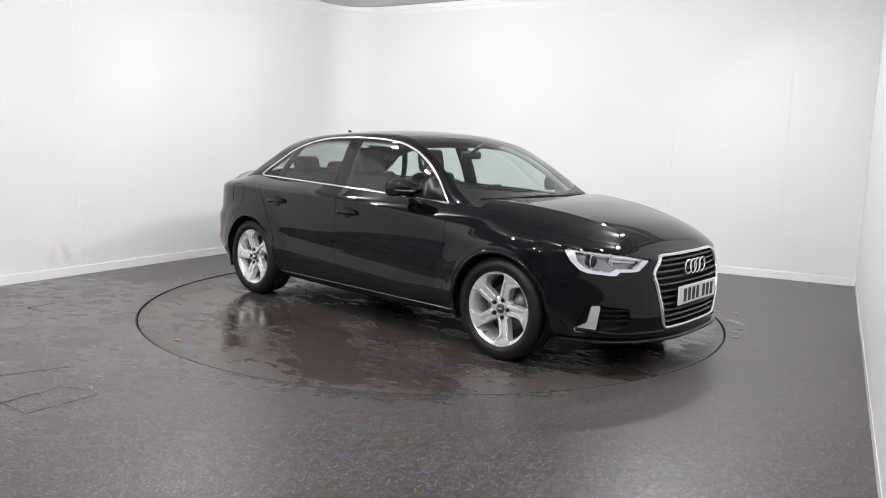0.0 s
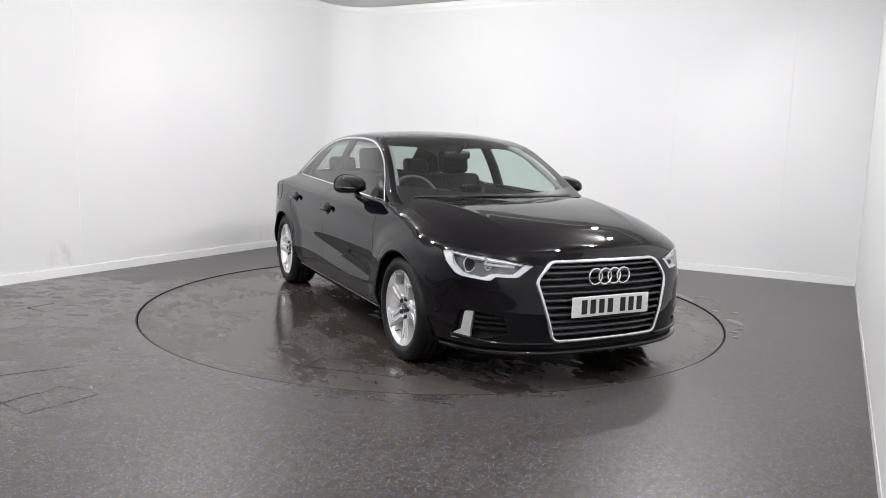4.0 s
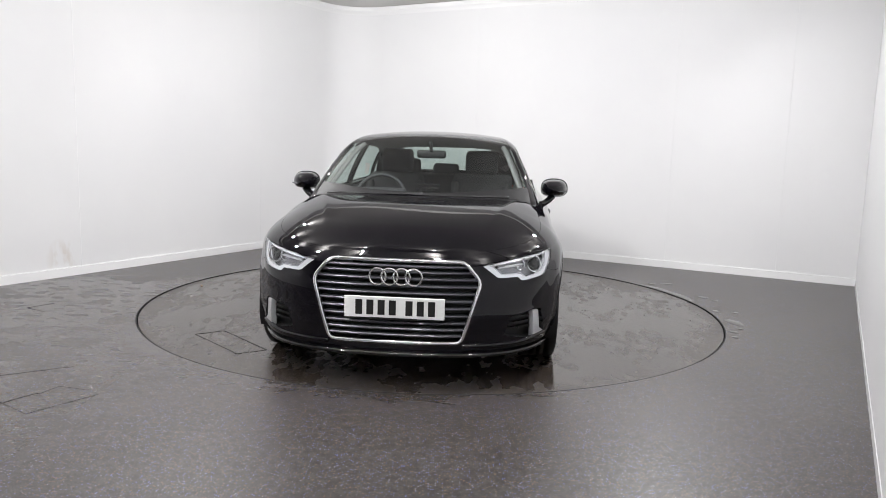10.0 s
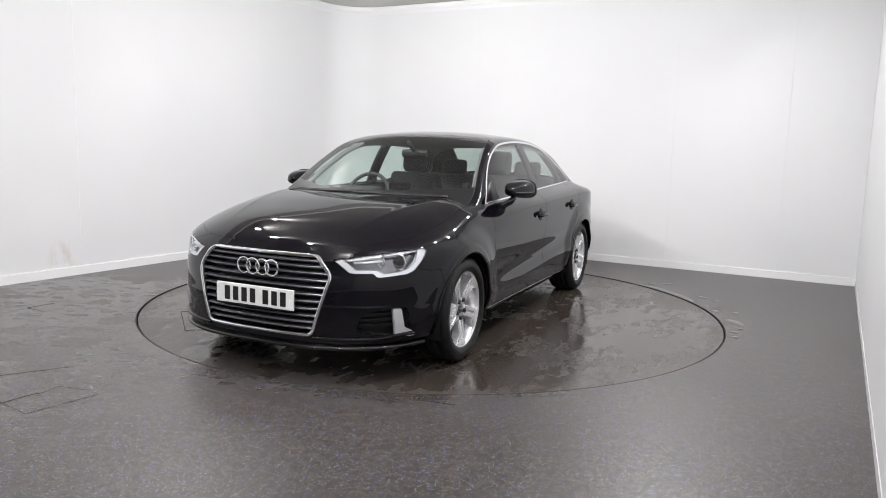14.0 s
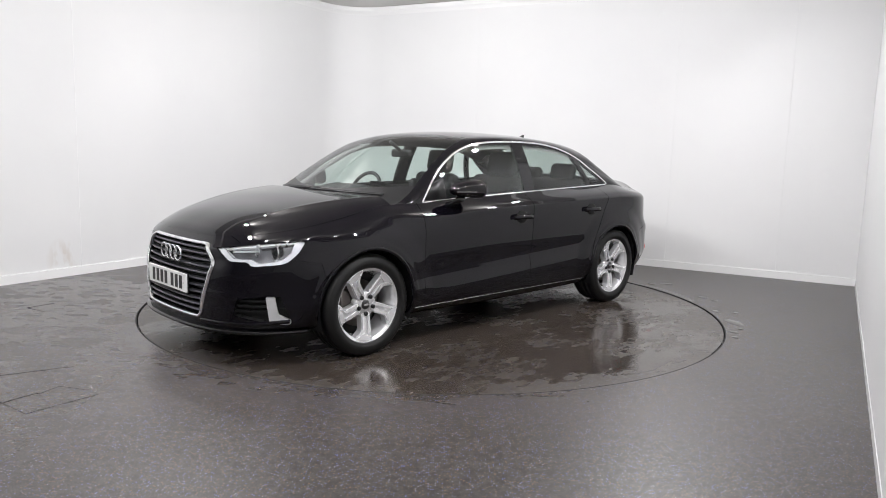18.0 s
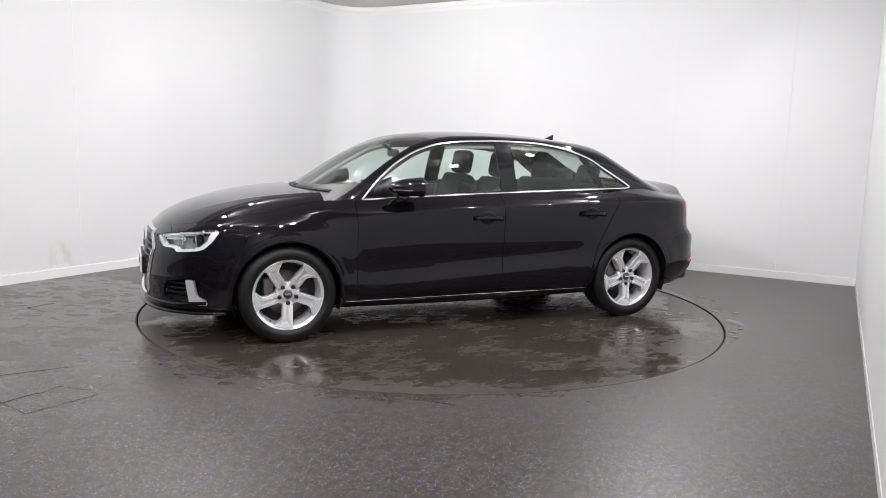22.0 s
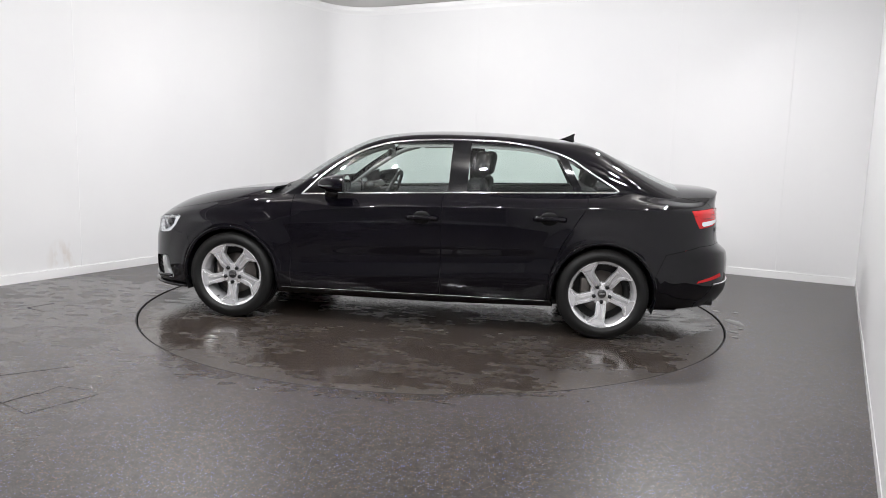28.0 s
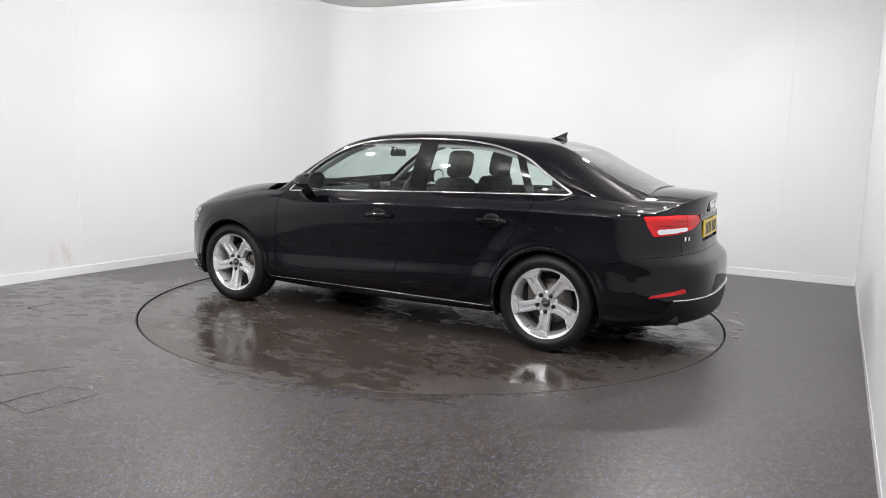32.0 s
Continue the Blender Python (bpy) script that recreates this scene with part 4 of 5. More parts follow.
def arch_liner(xc):
    """Dark inner wheel housing."""
    v, q = [], []
    n = 28
    for i in range(n):
        a = -0.35 + (math.pi + 0.7) * i / (n - 1)
        for y in (0.45, 0.875):
            v.append((xc + (ARCH_R + 0.004) * math.cos(a), y, HUB_Z + (ARCH_R + 0.004) * math.sin(a)))
    for i in range(n - 1):
        q.append((2 * i, 2 * i + 1, 2 * i + 3, 2 * i + 2))
    o = len(v)
    v += [(xc + (ARCH_R + 0.004) * math.cos(a), 0.45, HUB_Z + (ARCH_R + 0.004) * math.sin(a)) for a in np.linspace(-0.35, math.pi + 0.35, n)]
    q.append(tuple(range(o, o + n)))
    return v, q


# ---- nose ----
FV = np.asarray(FLANK[0])
NOSE, TAILV, SIDEV = FV[FV[:, 0] > 1.4], FV[FV[:, 0] < -1.55], FV[np.abs(FV[:, 0]) < 1.9]


def near(A, d, col):
    i = np.argpartition(d, 4)[:4]
    w = 1 / (d[i] + 1e-7)
    return float((A[i, col] * w).sum() / w.sum())


def nose_x(y, z):
    return near(NOSE, (NOSE[:, 1] - abs(y)) ** 2 + (NOSE[:, 2] - z) ** 2, 0)


def tail_x(y, z):
    return near(TAILV, (TAILV[:, 1] - abs(y)) ** 2 + (TAILV[:, 2] - z) ** 2, 0)


def flank_y(x, z):
    return near(SIDEV, (SIDEV[:, 0] - x) ** 2 + (SIDEV[:, 2] - z) ** 2, 1)


def polar(deg, z, out=0.0, tail=False):
    """A point of the nose (or tail) corner by its plan angle and height, pushed outward by out."""
    A = TAILV if tail else NOSE
    u = -(A[:, 0] + 1.4) if tail else A[:, 0] - 1.3
    ang, rad = np.arctan2(A[:, 1], u), np.hypot(A[:, 1], u)
    i = np.argpartition((ang - radians(deg)) ** 2 + (A[:, 2] - z) ** 2, 4)[:4]
    d = (ang[i] - radians(deg)) ** 2 + (A[i, 2] - z) ** 2
    r = float((rad[i] / (d + 1e-7)).sum() / (1 / (d + 1e-7)).sum()) + out
    c, s = r * math.cos(radians(deg)), r * math.sin(radians(deg))
    return (-1.4 - c, s, z) if tail else (1.3 + c, s, z)


def pushed(geo, dist):
    """The surface moved along its outward normals."""
    g = skin(geo, 0.0)
    V, n = np.asarray(geo[0], float), len(geo[0])
    F = g[1][:len(geo[1])]
    return V + normals((V, F)) * dist, F


def rounded(poly, r, n=5):
    """A polygon with rounded corners, as points."""
    out = []
    k = len(poly)
    for i in range(k):
        a, p, b = Vector(poly[i - 1]), Vector(poly[i]), Vector(poly[(i + 1) % k])
        s, e = p + (a - p).normalized() * r, p + (b - p).normalized() * r
        for j in range(n + 1):
            t = j / n
            out.append(tuple((1 - t) ** 2 * s + 2 * t * (1 - t) * p + t * t * e))
    return out


def dense(pts, step, closed=True):
    out = []
    k = len(pts)
    for i in range(k if closed else k - 1):
        a, b = Vector(pts[i]), Vector(pts[(i + 1) % k])
        m = max(1, int((b - a).length / step))
        out += [tuple(a + (b - a) * j / m) for j in range(m)]
    if not closed:
        out.append(tuple(pts[-1]))
    return out


def ring_geo(radius, tube, seg=36, k=10):
    """A ring in the y-z plane."""
    path = [(0, radius * math.cos(2 * math.pi * i / seg), radius * math.sin(2 * math.pi * i / seg)) for i in range(seg)]
    return sweep(path, oval(tube, tube, k), (1, 0, 0), True)


def grille():
    t = part("grille", twin(pushed(clip(FLANK, grille_dist), -0.055)), DARK_GAP, car, "dark grille with grey slats and a chrome frame")
    hexa = dense(rounded(GRILLE_SHAPE, 0.035), 0.02)
    path = [(nose_x(y, z) + 0.004, y, z) for y, z in hexa]
    part("grille_frame", sweep(path, [(-0.0095, -0.03), (0.0095, -0.03), (0.0095, 0.004), (0.0055, 0.009), (-0.0055, 0.009), (-0.0095, 0.004)], (1, 0, 0), True), CHROME, t, "bright chrome frame")
    for z in (0.296, 0.330, 0.364, 0.402, 0.440, 0.478, 0.516, 0.552, 0.588, 0.622, 0.652):
        w = 0.345 + (0.44 - 0.345) * (z - 0.262) / 0.318 if z < 0.58 else 0.44 - 0.085 * (z - 0.58) / 0.10
        ys = np.linspace(-w + 0.012, w - 0.012, 31)
        path = [(nose_x(y, z) - 0.020, y, z) for y in ys]
        part("slat", sweep(path, [(-0.0075, -0.02), (0.0075, -0.02), (0.006, 0.012), (0.0, 0.016), (-0.006, 0.012)], (1, 0, 0)), GRILLE, t, smooth=False)
    for i in range(4):
        y = (i - 1.5) * 0.0625
        part("badge_ring", moved(ring_geo(0.0425, 0.0058), nose_x(y, 0.6) + 0.014 + 0.002 * (i % 2), y, 0.600), CHROME, t, "plain chrome ring")


grille()


def number_plate(x, z, ahead, mat, tone):
    n = part("number_plate", box(x, 0, z, 0.012, 0.52, 0.111, 0.004), mat, car, tone, False)
    part("plate_holder", box(x - ahead * 0.012, 0, z - 0.006, 0.016, 0.50, 0.118, 0.004), PLASTIC, n, "black plate holder", False)
    part("dealer_strip", box(x + ahead * 0.001, 0, z - 0.058, 0.01, 0.24, 0.012, 0.002), PLASTIC, n, smooth=False)
    y = -0.205
    for k in range(7):
        part("plate_bar", box(x + ahead * 0.0065, (y + 0.022) * ahead, z, 0.002, 0.036, 0.077), INK, n, smooth=False)
        y += 0.058 if k != 3 else 0.086
    for sgn in (-1, 1):
        part("plate_screw", moved(lathe([(0.0, 0.0), (0.006, 0.0)], 10), x + ahead * 0.007, sgn * 0.24, z), WHITE_METAL, n)


number_plate(nose_x(0, 0.445) + 0.012, 0.445, 1, WHITE_PLATE, "white front number plate with black bars")


def sided(name, geo, mat, parents, label=""):
    a = part(name, geo, mat, parents[0], label)
    return a, part(name, mirrored(geo), mat, parents[1], label)


def headlamps():
    lamp = PANELS["lamp"]
    bowls = both("headlamp", pushed(lamp, -0.055), LAMP_BOWL, "clear headlamp with white light guide", depth=-0.05)
    for o in sided("lens", skin(lamp, 0.004), LENS, bowls, "clear lens"):
        o.visible_shadow = False
    inside = lambda V: np.maximum(poly_dist(LAMP_INSIDE, nose_map)(V), 1.5 - V[:, 0])
    band = clip(lamp, lambda V: -inside(V))
    sided("light_guide", skin(pushed(band, -0.012), 0.02), LAMP_WHITE, bowls, "white light guide along the edge")
    rim = [(math.degrees(a), z) for a, z in LAMP_INSIDE]
    path = [polar(d, z, -0.014) for d, z in dense(rim, 0.9)]
    sided("guide_edge", sweep(path, oval(0.003, 0.003), (1, 0.6, 0), True), CHROME, bowls, "bright trim edge")
    for deg, z, r in ((52.6, 0.655, 0.036), (45.6, 0.655, 0.020)):
        c = polar(deg, z, -0.05)
        ball = bmesh.new()
        bmesh.ops.create_uvsphere(ball, u_segments=20, v_segments=12, radius=r)
        bmesh.ops.translate(ball, vec=c, verts=ball.verts)
        me = bpy.data.meshes.new("tmp")
        ball.to_mesh(me)
        ball.free()
        geo = [tuple(p.co) for p in me.vertices], [tuple(p.vertices) for p in me.polygons]
        sided("projector", geo, GLOSS_BLACK if r > 0.03 else CHROME, bowls, "glassy projector lens")
        ringp = [(c[0] + 0.6 * r, c[1] + (r + 0.006) * math.cos(a) * 0.8 + 0.01, c[2] + (r + 0.006) * math.sin(a)) for a in np.linspace(0, 2 * math.pi, 25)[:-1]]
        sided("projector_ring", sweep(ringp, oval(0.005, 0.005, 6), (1, 0, 0), True), CHROME, bowls)
    bar = [polar(d, 0.648 + 0.0012 * (d - 36), -0.03) for d in np.linspace(36.5, 46, 12)]
    sided("inner_blade", sweep(bar, [(-0.007, -0.01), (0.007, -0.01), (0.004, 0.008), (-0.004, 0.008)], (1, 0.4, 0)), LAMP_SILVER, bowls, "silver inner blade")


headlamps()


def fog_intakes():
    cups = both("fog_intake", pushed(PANELS["fog"], -0.06), DARK_GAP, "black fog intake", depth=-0.058)
    for z0 in (0.318, 0.350, 0.380):
        cut = clip(PANELS["fog"], lambda V: np.maximum(np.abs(V[:, 2] - z0) - 0.006, np.arctan2(V[:, 1], V[:, 0] - 1.3) - radians(50.5)))
        sided("intake_bar", skin(pushed(cut, -0.022), 0.02), PLASTIC, cups, "black plastic bar")
    blade = clip(FLANK, lambda V: np.maximum(poly_dist([radd(48.9, 0.409), radd(51.9, 0.409), radd(53.2, 0.305), radd(57.6, 0.268), radd(57.0, 0.252), radd(50.2, 0.256)], nose_map)(V), 1.5 - V[:, 0]))
    sided("intake_blade", skin(pushed(blade, 0.004), 0.03), SATIN, cups, "satin silver blade")


fog_intakes()
lip = [(polar(d, 0.215)[0] + 0.012 * math.cos(radians(d)), polar(d, 0.215)[1], 0.2) for d in np.linspace(64, 0.5, 50)]
lip = lip + [(x, -y, z) for x, y, z in lip[::-1]]
part("front_lip", sweep(lip, [(-0.012, -0.05), (0.012, -0.05), (0.010, 0.012), (0.0, 0.018), (-0.010, 0.012)], (1, 0, 0)), GLOSS_BLACK, front_bumper, "gloss black lip")
chin = [polar(d, 0.248 + 0.020 * fade(min(1.0, max(0.0, (d - 40) / 17))), 0.001) for d in np.linspace(57, 23, 36)]
sided("bumper_crease", sweep(chin, oval(0.013, 0.012, 10), (0, 0, 1)), PAINT, (front_bumper, front_bumper), "raised crease of the bumper")

# ---- sides ----
def handle(x, z, parents):
    y = flank_y(x, z)
    xs = np.linspace(-0.108, 0.108, 15)
    path = [(x + u, y + 0.010 + 0.026 * (1 - (u / 0.11) ** 4), z + 0.006 * (1 - (u / 0.11) ** 2)) for u in xs]
    bar = sweep(path, oval(0.0165, 0.0085, 10), (0, 1, 0))
    # flat ellipsoid whose near-black colour paints the shade of the handle hollow
    cup = bmesh.new()
    bmesh.ops.create_uvsphere(cup, u_segments=20, v_segments=10, radius=1.0)
    bmesh.ops.scale(cup, vec=(0.062, 0.007, 0.046), verts=cup.verts)
    bmesh.ops.translate(cup, vec=(x + 0.005, y + 0.001, z + 0.004), verts=cup.verts)
    me = bpy.data.meshes.new("tmp")
    cup.to_mesh(me)
    cup.free()
    geo = [tuple(p.co) for p in me.vertices], [tuple(p.vertices) for p in me.polygons]
    h = sided("door_handle", bar, PAINT, parents, "black door handle")
    sided("handle_cup_shade", geo, RECESS_SHADE, h, "near-black bulge painting the shaded recess behind the handle")


handle(-0.075, 0.783, doors)
handle(-0.945, 0.807, doors_r)


def door_mirrors():
    n, k = 28, 16
    v, q = [], []
    for i in range(k + 1):
        t = i / k
        x = 0.668 - 0.215 * t
        g = min(1.0, (1 - (1 - t) ** 2.4)) ** 0.55
        for j in range(n):
            a = 2 * math.pi * j / n
            c, s = math.cos(a), math.sin(a)
            cy, cz = abs(c) ** 0.75 * (1 if c > 0 else -1), abs(s) ** 0.75 * (1 if s > 0 else -1)
            v.append((x, 0.893 + 0.02 * t + 0.092 * g * cy, 0.990 + 0.062 * g * cz * (1.16 if s > 0 else 0.80)))
    for i in range(k):
        for j in range(n):
            q.append((i * n + j, i * n + (j + 1) % n, (i + 1) * n + (j + 1) % n, (i + 1) * n + j))
    q.append(tuple(range(n)))
    shell = sided("door_mirror", (v, q), PAINT, doors, "black door mirror with turn strip")
    face = [(x - 0.002, 0.913 + (y - 0.913) * 0.93, 0.998 + (z - 0.998) * 0.92) for x, y, z in v[k * n:]]
    sided("mirror_glass", (face + [(0.451, 0.913, 0.998)], [(i, (i + 1) % n, n) for i in range(n)]), MIRROR, shell, "mirror glass")
    base = [v[k * n + j] for j in range(n)]
    sided("mirror_rim", sweep(base, oval(0.006, 0.006, 6), (1, 0, 0), True), PLASTIC, shell)
    strip = [(0.655 - 0.116 * t, 0.893 + 0.02 * t + 0.0935 * (1 - (1 - 0.05 - 0.55 * t) ** 2.4) ** 0.55, 0.984) for t in np.linspace(0.05, 1, 10)]
    sided("turn_strip", sweep(strip, oval(0.004, 0.004, 6), (0, 1, 0)), LAMP_DARK, shell, "thin turn signal strip")
    stem = [(0.60, 0.79, 0.885), (0.59, 0.83, 0.893), (0.575, 0.865, 0.915), (0.565, 0.895, 0.945)]
    sided("mirror_stem", sweep(stem, oval(0.045, 0.022, 12), (0, -0.4, 1)), GLOSS_BLACK, shell, "gloss black stem")
    tri = [(0.80, side_y(0.80, 0.925) + 0.004, 0.925), (0.60, side_y(0.62, 0.925) + 0.004, 0.925), (0.60, side_y(0.62, 1.03) + 0.004, 1.06), (0.68, side_y(0.68, 1.03) + 0.004, 1.03)]
    sided("mirror_corner", extrude_poly(tri, (0, -0.02, 0)), PLASTIC, doors, "black corner trim")


door_mirrors()

# lamp highlight along the sill edge, added as a thin bright metal line
sill_path = [(x, flank_y(x, 0.244) + 0.003, 0.244) for x in np.linspace(0.94, -0.94, 50)]
sided("sill_highlight", sweep(sill_path, oval(0.0026, 0.0026, 8), (0, 1, 0)), SILL_GLINT, (car, car), "thin bright line added as the highlight on the sill edge")
for xc in (AXLE, -AXLE):
    path = []
    for a in np.linspace(-0.12, math.pi + 0.12, 44):
        x, z = xc + (ARCH_R + 0.004) * math.cos(a), HUB_Z + (ARCH_R + 0.004) * math.sin(a)
        path.append((x, flank_y(x, z) - 0.002, z))
    sided("arch_lip", sweep(path, oval(0.012, 0.007, 8), (0, 1, 0)), PAINT, (car, car))
    sided("wheel_housing", arch_liner(xc), PLASTIC, (car, car), "black plastic wheel housing")
part("underbody", box(0, 0, 0.215, 3.7, 1.36, 0.06, 0.02), PLASTIC, car, "dark underbody", False)
part("front_underbody", box(1.75, 0, 0.20, 0.5, 1.2, 0.04, 0.02), PLASTIC, car, "dark underbody", False)


def fuel_flap():
    x, z = -1.50, 0.835
    pts = dense(rounded([(x - 0.085, z - 0.075), (x + 0.075, z - 0.075), (x + 0.085, z + 0.08), (x - 0.08, z + 0.08)], 0.03), 0.02)
    return sweep([(px, -flank_y(px, pz) - 0.0005, pz) for px, pz in pts], oval(0.0025, 0.0025, 6), (0, 1, 0), True)


part("fuel_flap", fuel_flap(), DARK_GAP, quarters[1], "round-cornered fuel flap seam")


def shark_fin():
    out = [(-0.975, 1.352), (-1.03, 1.366), (-1.075, 1.386), (-1.108, 1.402), (-1.118, 1.401), (-1.108, 1.372), (-1.115, 1.340)]
    w = [0.006, 0.016, 0.010, 0.004, 0.003, 0.010, 0.018]
    n = len(out)
    v = [(x, a, z) for (x, z), a in zip(out, w)] + [(x, -a, z) for (x, z), a in zip(out, w)]
    q = [tuple(range(n)), tuple(range(2 * n - 1, n - 1, -1))] + [(i, i + n, (i + 1) % n + n, (i + 1) % n) for i in range(n)]
    return v, q


part("antenna_fin", shark_fin(), GLOSS_BLACK, car, "black roof antenna fin", False)

# ---- tail ----
def tail_end():
    outer, inner = split(PANELS["tail"], lambda V: 0.53 - V[:, 1], 0.005)
    lamps = both("tail_lamp", outer, RED, "red tail lamp with a clear strip")
    for z0 in (0.838, 0.862):
        cut = clip(PANELS["tail"], lambda V: np.maximum(np.abs(V[:, 2] - z0) - 0.004, 0.54 - V[:, 1]))
        sided("lamp_rib", skin(pushed(cut, 0.002), 0.004), DARK_RED, lamps, "dark red rib")
    lamps2 = both("boot_lamp", inner, RED, "red tail lamp part on the boot lid")
    white = clip(PANELS["tail"], poly_dist([radd(34, 0.828), radd(53.8, 0.818), radd(52.6, 0.788), radd(44, 0.796), radd(36, 0.808)], tail_map))
    white = clip(white, lambda V: 0.54 - V[:, 1])
    sided("clear_strip", skin(pushed(white, 0.003), 0.004), LAMP_WHITE, lamps, "clear reversing strip")
    refl = clip(FLANK, lambda V: np.maximum(poly_dist([radd(56, 0.408), radd(55, 0.426), radd(42, 0.466), radd(41, 0.440)], tail_map)(V), V[:, 0] + 1.6))
    sided("rear_reflector", skin(pushed(refl, 0.003), 0.01), RED, (rear_bumper, rear_bumper), "red rear reflector")
    path = [polar(d, 0.395 + 0.02 * (d < 20) * 0, 0.004, True) for d in np.linspace(47, 0.5, 40)]
    path = path + [(x, -y, z) for x, y, z in path[::-1]]
    part("bumper_strip", sweep(path, oval(0.006, 0.005, 8), (0, 0, 1)), CHROME, rear_bumper, "thin bright strip")
    low = clip(FLANK, lambda V: np.maximum(np.maximum(V[:, 2] - 0.385, V[:, 0] + 1.95), V[:, 1] - 0.72))
    part("diffuser", twin(skin(pushed(low, 0.003), 0.012)), PLASTIC, rear_bumper, "black plastic diffuser")
    for y in (0.50, 0.60):
        part("exhaust_pipe", [(lambda g: ([(p[1] - 2.03, p[0] + y, p[2] + 0.262) for p in g[0]], g[1]))(lathe([(0.0, 0.03), (0.028, 0.03), (0.034, -0.06), (0.038, -0.06), (0.038, 0.1)], 24))][0], ALLOY_DARK, car, "dark metal exhaust tip")
    xr = tail_x(0.30, 0.80) + 0.004
    part("plate_recess", box(xr + 0.012, 0, 0.797, 0.016, 0.70, 0.19, 0.004), PAINT, boot_lid, "black plate recess", False)
    number_plate(xr - 0.004, 0.795, -1, YELLOW_PLATE, "yellow rear number plate with black bars")
    for i in range(4):
        y = (i - 1.5) * 0.052
        part("badge_ring", moved(ring_geo(0.036, 0.0045, 28, 8), tail_x(y, 0.93) - 0.006, y, 0.935), CHROME, boot_lid, "plain chrome ring")
    for y, w in ((0.565, 0.03), (0.525, 0.024)):
        part("badge_bar", box(tail_x(y, 0.755) - 0.004, y, 0.755, 0.006, w, 0.024, 0.002), WHITE_METAL, boot_lid, "plain bright badge bar", False)


tail_end()

# ---- cabin ----
def headliner():
    lin = clip(TOPS, lambda V: np.maximum(V[:, 0] - 0.16, -1.24 - V[:, 0]))
    V = np.asarray(lin[0]).copy()
    V[:, 2] -= 0.034
    return twin((V, lin[1]))


cabin = part("cabin_lining", headliner(), TRIM_GREY, car, "grey headliner")


def pillar_trim():
    """Pale lining on the inner face of the screen pillar."""
    k = [i for i in range(len(GX)) if 0.22 < GX[i] < 0.98]
    path = [(GX[i] - 0.035, GH[i, S1 + S2 // 2, 1] - 0.050, GH[i, S1 + S2 // 2, 2] - 0.040) for i in k]
    return sweep(path, oval(0.022, 0.018, 10), (0.5, 0.4, 1))


sided("pillar_lining", pillar_trim(), TRIM_GREY, (car, car), "pale grey screen pillar lining")


def cushion(sx, sy, sz, m, r=0.05):
    return box(0, 0, 0, sx, sy, sz, r, 3, m)


def seat(y, x):
    t = part("seat", cushion(0.5, 0.5, 0.16, pose(x + 0.27, y, 0.50, 0, -8)), CABIN, car, "black cloth seat")
    part("backrest", join(cushion(0.13, 0.47, 0.60, pose(x - 0.02, y, 0.76, 0, -16)), cushion(0.15, 0.07, 0.5, pose(x + 0.01, y + 0.215, 0.74, 0, -16), 0.03), cushion(0.15, 0.07, 0.5, pose(x + 0.01, y - 0.215, 0.74, 0, -16), 0.03)), CABIN, t)
    part("headrest", cushion(0.10, 0.275, 0.20, pose(x - 0.125, y, 1.150, 0, -10), 0.045), CABIN, t)
    for s in (-1, 1):
        part("headrest_post", sweep([(x - 0.10, y + s * 0.06, 0.98), (x - 0.12, y + s * 0.06, 1.09)], oval(0.007, 0.007, 8), (1, 0, 0)), CHROME, t)


seat(0.36, -0.31)
seat(-0.36, -0.31)
bench = part("rear_bench", join(cushion(0.5, 1.28, 0.18, pose(-0.75, 0, 0.50, 0, -8)), cushion(0.15, 1.28, 0.55, pose(-1.12, 0, 0.76, 0, -22))), CABIN, car, "black cloth rear bench")
for y in (-0.37, 0.0, 0.37):
    part("headrest", cushion(0.09, 0.25, 0.15, pose(-1.235, y, 1.085 if y else 1.045, 0, -14), 0.04), CABIN, bench)
part("parcel_shelf", box(-1.48, 0, 1.0, 0.42, 1.15, 0.03, 0.01), CABIN, car, "black parcel shelf", False)
dash = part("dashboard", join(cushion(0.46, 1.42, 0.16, pose(0.79, 0, 0.845, 0, 6), 0.06), cushion(0.3, 0.42, 0.05, pose(0.66, -0.37, 0.925, 0, 8), 0.02), cushion(0.16, 0.3, 0.3, pose(0.62, 0, 0.72), 0.03)), DASH, car, "black dashboard")
part("centre_console", cushion(0.7, 0.24, 0.25, pose(0.2, 0, 0.5), 0.04), DASH, dash)
part("screen", box(0.56, 0.0, 0.955, 0.012, 0.17, 0.1, 0.004), GLOSS_BLACK, dash, "black dash screen", False)


def steering():
    m = pose(0.40, -0.37, 0.885, 0, -24)
    ring = [m @ Vector((0, 0.182 * math.cos(2 * math.pi * i / 40), 0.182 * math.sin(2 * math.pi * i / 40))) for i in range(40)]
    t = part("steering_wheel", sweep([tuple(p) for p in ring], oval(0.0145, 0.0145, 10), tuple(m.to_3x3() @ Vector((1, 0, 0))), True), DASH, car, "black steering wheel")
    part("wheel_hub", box(0.02, 0, -0.01, 0.05, 0.15, 0.11, 0.03, 3, m), DASH, t)
    for a in (0.1, math.pi - 0.1, -math.pi / 2):
        p = [m @ Vector((0.01, r * math.cos(a), r * math.sin(a))) for r in (0.05, 0.175)]
        part("wheel_spoke", sweep([tuple(c) for c in p], oval(0.018, 0.009, 8), (1, 0, 0)), SATIN if a < 0 else DASH, t)
    part("column", sweep([(0.42, -0.37, 0.87), (0.65, -0.37, 0.80)], oval(0.05, 0.05, 12), (0, 0, 1)), DASH, t)


steering()
ivm = part("inner_mirror", box(0.33, 0.0, 1.215, 0.035, 0.22, 0.06, 0.02, 3), PLASTIC, car, "black inner mirror")
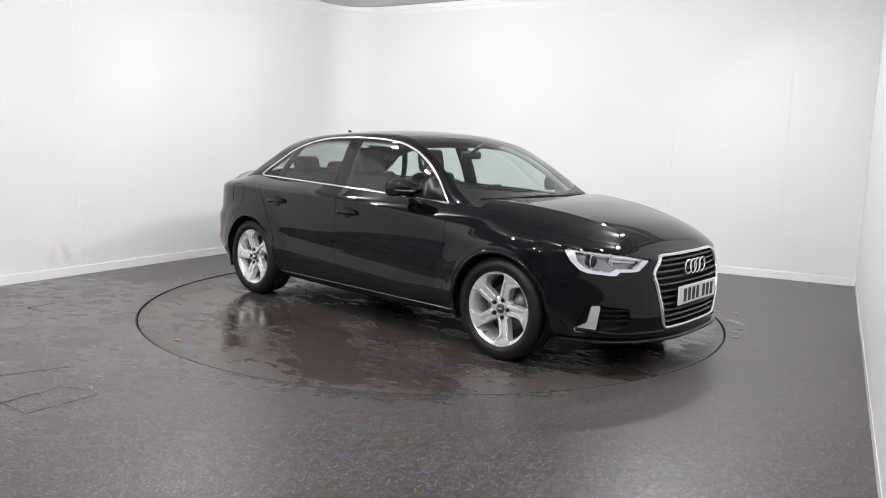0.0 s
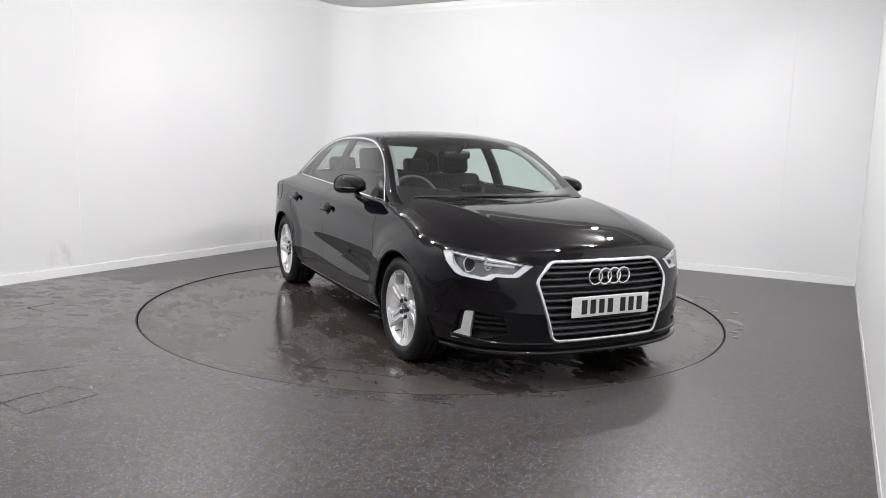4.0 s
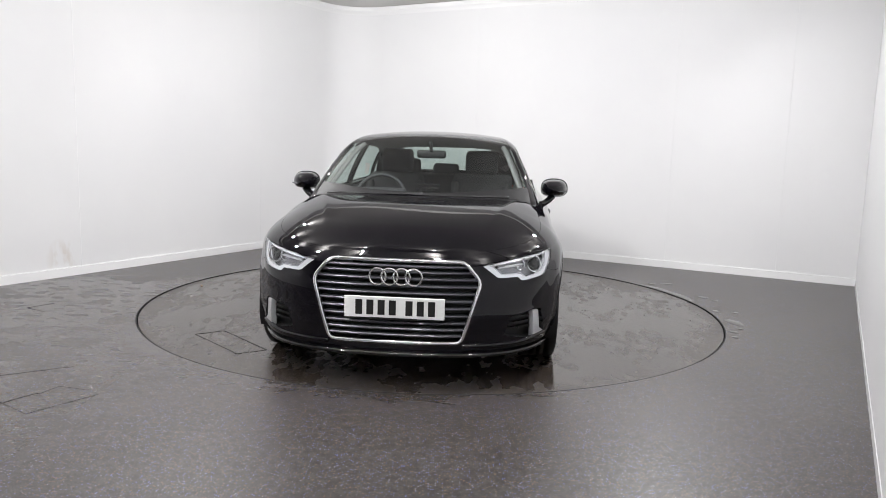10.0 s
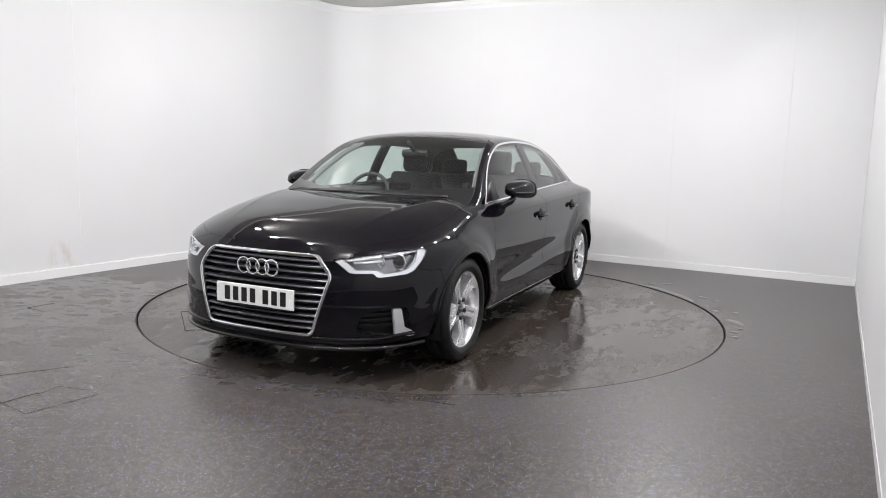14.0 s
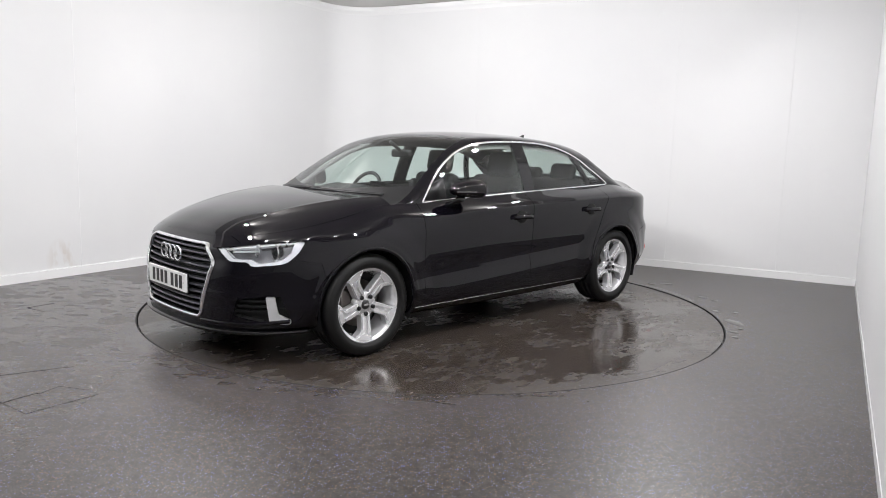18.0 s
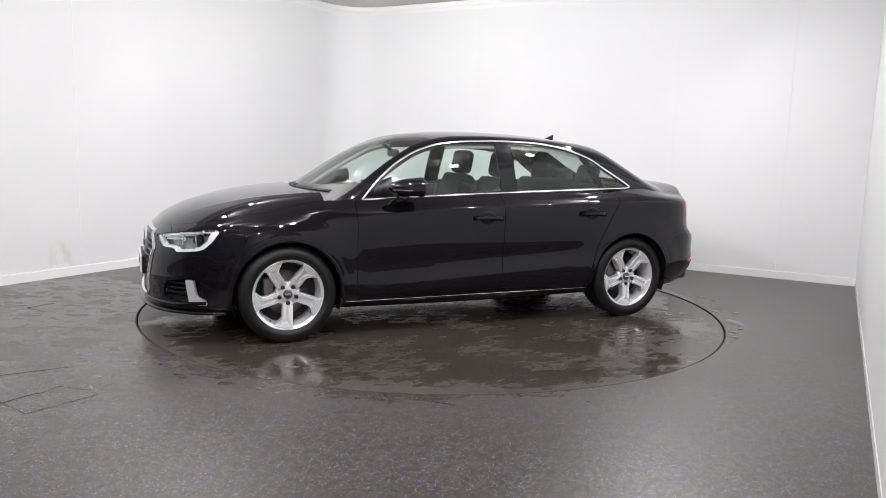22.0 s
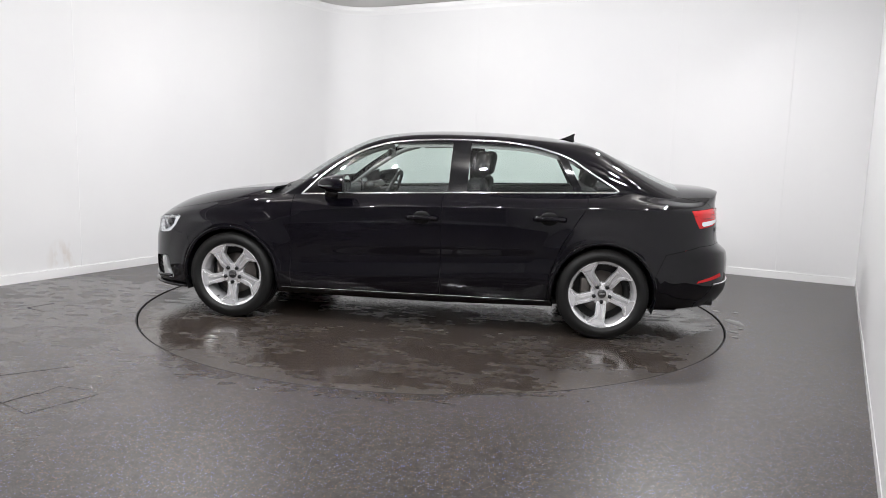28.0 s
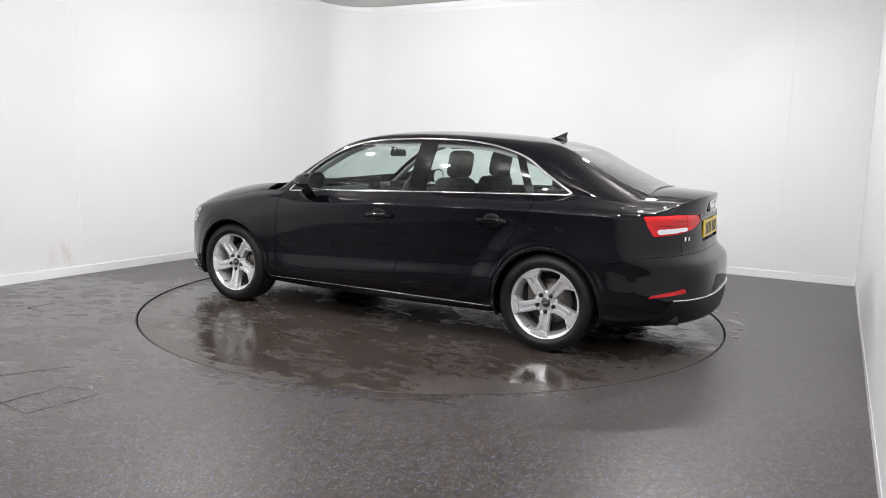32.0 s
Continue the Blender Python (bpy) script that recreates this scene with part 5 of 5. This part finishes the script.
part("mirror_arm", sweep([(0.35, 0, 1.24), (0.44, 0, 1.30)], oval(0.014, 0.014, 8), (0, 1, 0)), PLASTIC, ivm)


def door_card(x0, x1):
    xs = np.linspace(x0, x1, 24)
    v = []
    for x in xs:
        y = float(np.interp(-x, -GX, YB)) - 0.05
        v += [(x, y, belt(x) - 0.015), (x, y - 0.03, belt(x) - 0.06), (x, y - 0.01, 0.4)]
    q = [(3 * i + k, 3 * i + k + 1, 3 * i + k + 4, 3 * i + k + 3) for i in range(len(xs) - 1) for k in (0, 1)]
    return v, q


sided("door_card", door_card(-0.2, 0.9), DASH, doors, "black door lining")
sided("door_card", door_card(-1.15, -0.21), DASH, doors_r, "black door lining")


def screen_z(x, y):
    zc, d = float(np.interp(-x, -GX, ZC)), float(np.interp(-x, -GX, DROP))
    zb, yb = float(np.interp(-x, -GX, ZB)), float(np.interp(-x, -GX, YB))
    yk = yb - 0.46 * (max(zc - d, zb + 0.004) - zb)
    return zc - d * min(1.0, abs(y) / yk) ** 2.2


def screen_at(y, z):
    """The point of the windscreen at this side distance and height."""
    xs = np.linspace(1.12, 0.6, 200)
    i = int(np.argmin([abs(screen_z(x, y) - z) for x in xs]))
    return float(xs[i]), y, z + 0.006


def wiper(pts):
    path = dense([screen_at(y, z) for y, z in pts], 0.05, False)
    t = part("wiper", sweep(path, oval(0.007, 0.007, 6), (0, 0, 1)), PLASTIC, car, "black wiper arm")
    part("wiper_blade", sweep([(x - 0.015, y, z + 0.004) for x, y, z in path[1:]], oval(0.005, 0.008, 6), (0, 0, 1)), RUBBER, t)


wiper([(-0.06, 0.952), (0.2, 0.95), (0.42, 0.948), (0.58, 0.945)])
wiper([(-0.64, 0.940), (-0.40, 0.947), (-0.2, 0.953), (0.02, 0.957)])


def cowl():
    v, q = [], []
    ys = np.linspace(-0.74, 0.74, 31)
    for y in ys:
        zb = 0.952 - 0.057 * abs(y / 0.77) ** 2.3
        v += [(1.075, y, zb - 0.012), (1.01, y, zb - 0.016), (0.86 + 0.16 * (1 - (y / 0.74) ** 2), y, zb - 0.03)]
    for i in range(len(ys) - 1):
        q += [(3 * i + k, 3 * i + k + 1, 3 * i + k + 4, 3 * i + k + 3) for k in (0, 1)]
    return v, q


part("cowl_panel", cowl(), PLASTIC, car, "black plastic cowl panel")


# ---- litter on the disc ----
def dry_leaf():
    """A curled scrap of dry leaf, a few centimetres long."""
    n = 12
    v, f = [], []
    for i in range(n):
        t = i / (n - 1)
        w = 0.010 * math.sin(math.pi * min(0.97, t + 0.03)) ** 0.8
        for k in (-1, 0, 1):
            v.append((0.042 * (t - 0.5), k * w, 0.0015 + 0.004 * t * t + 0.003 * k * k))
    for i in range(n - 1):
        f += [(3 * i + k, 3 * i + k + 1, 3 * i + k + 4, 3 * i + k + 3) for k in (0, 1)]
    return v, f


leaf = tagged(new("dry_leaf", mesh_of("dry_leaf", *dry_leaf(), LEAF, True)), "small curled dry brown leaf on the turntable", "leaf")
thick = leaf.modifiers.new("thickness", "SOLIDIFY")
thick.thickness = 0.0012

# ---- moves ----
def motions():
    rows_car, rows_table, rows_leaf = [], [], []
    for i in range(33):
        a = -89.72 - 5.1887 * (i - 9.0)
        c, s = math.cos(radians(a)), math.sin(radians(a))
        rows_car.append((float(i), pose(0.0377 * c + 0.0085 * s, 0.0377 * s - 0.0085 * c, -DISC_DROP, 0, 0, a)))
        rows_table.append((float(i), pose(0, 0, -DISC_DROP, 0, 0, a)))
        rows_leaf.append((float(i), pose(-0.285 * c + 2.075 * s, -0.285 * s - 2.075 * c, -DISC_DROP, 0, 0, a + 35)))
    walk(car, rows_car)
    walk(turntable, rows_table)
    walk(leaf, rows_leaf)


motions()
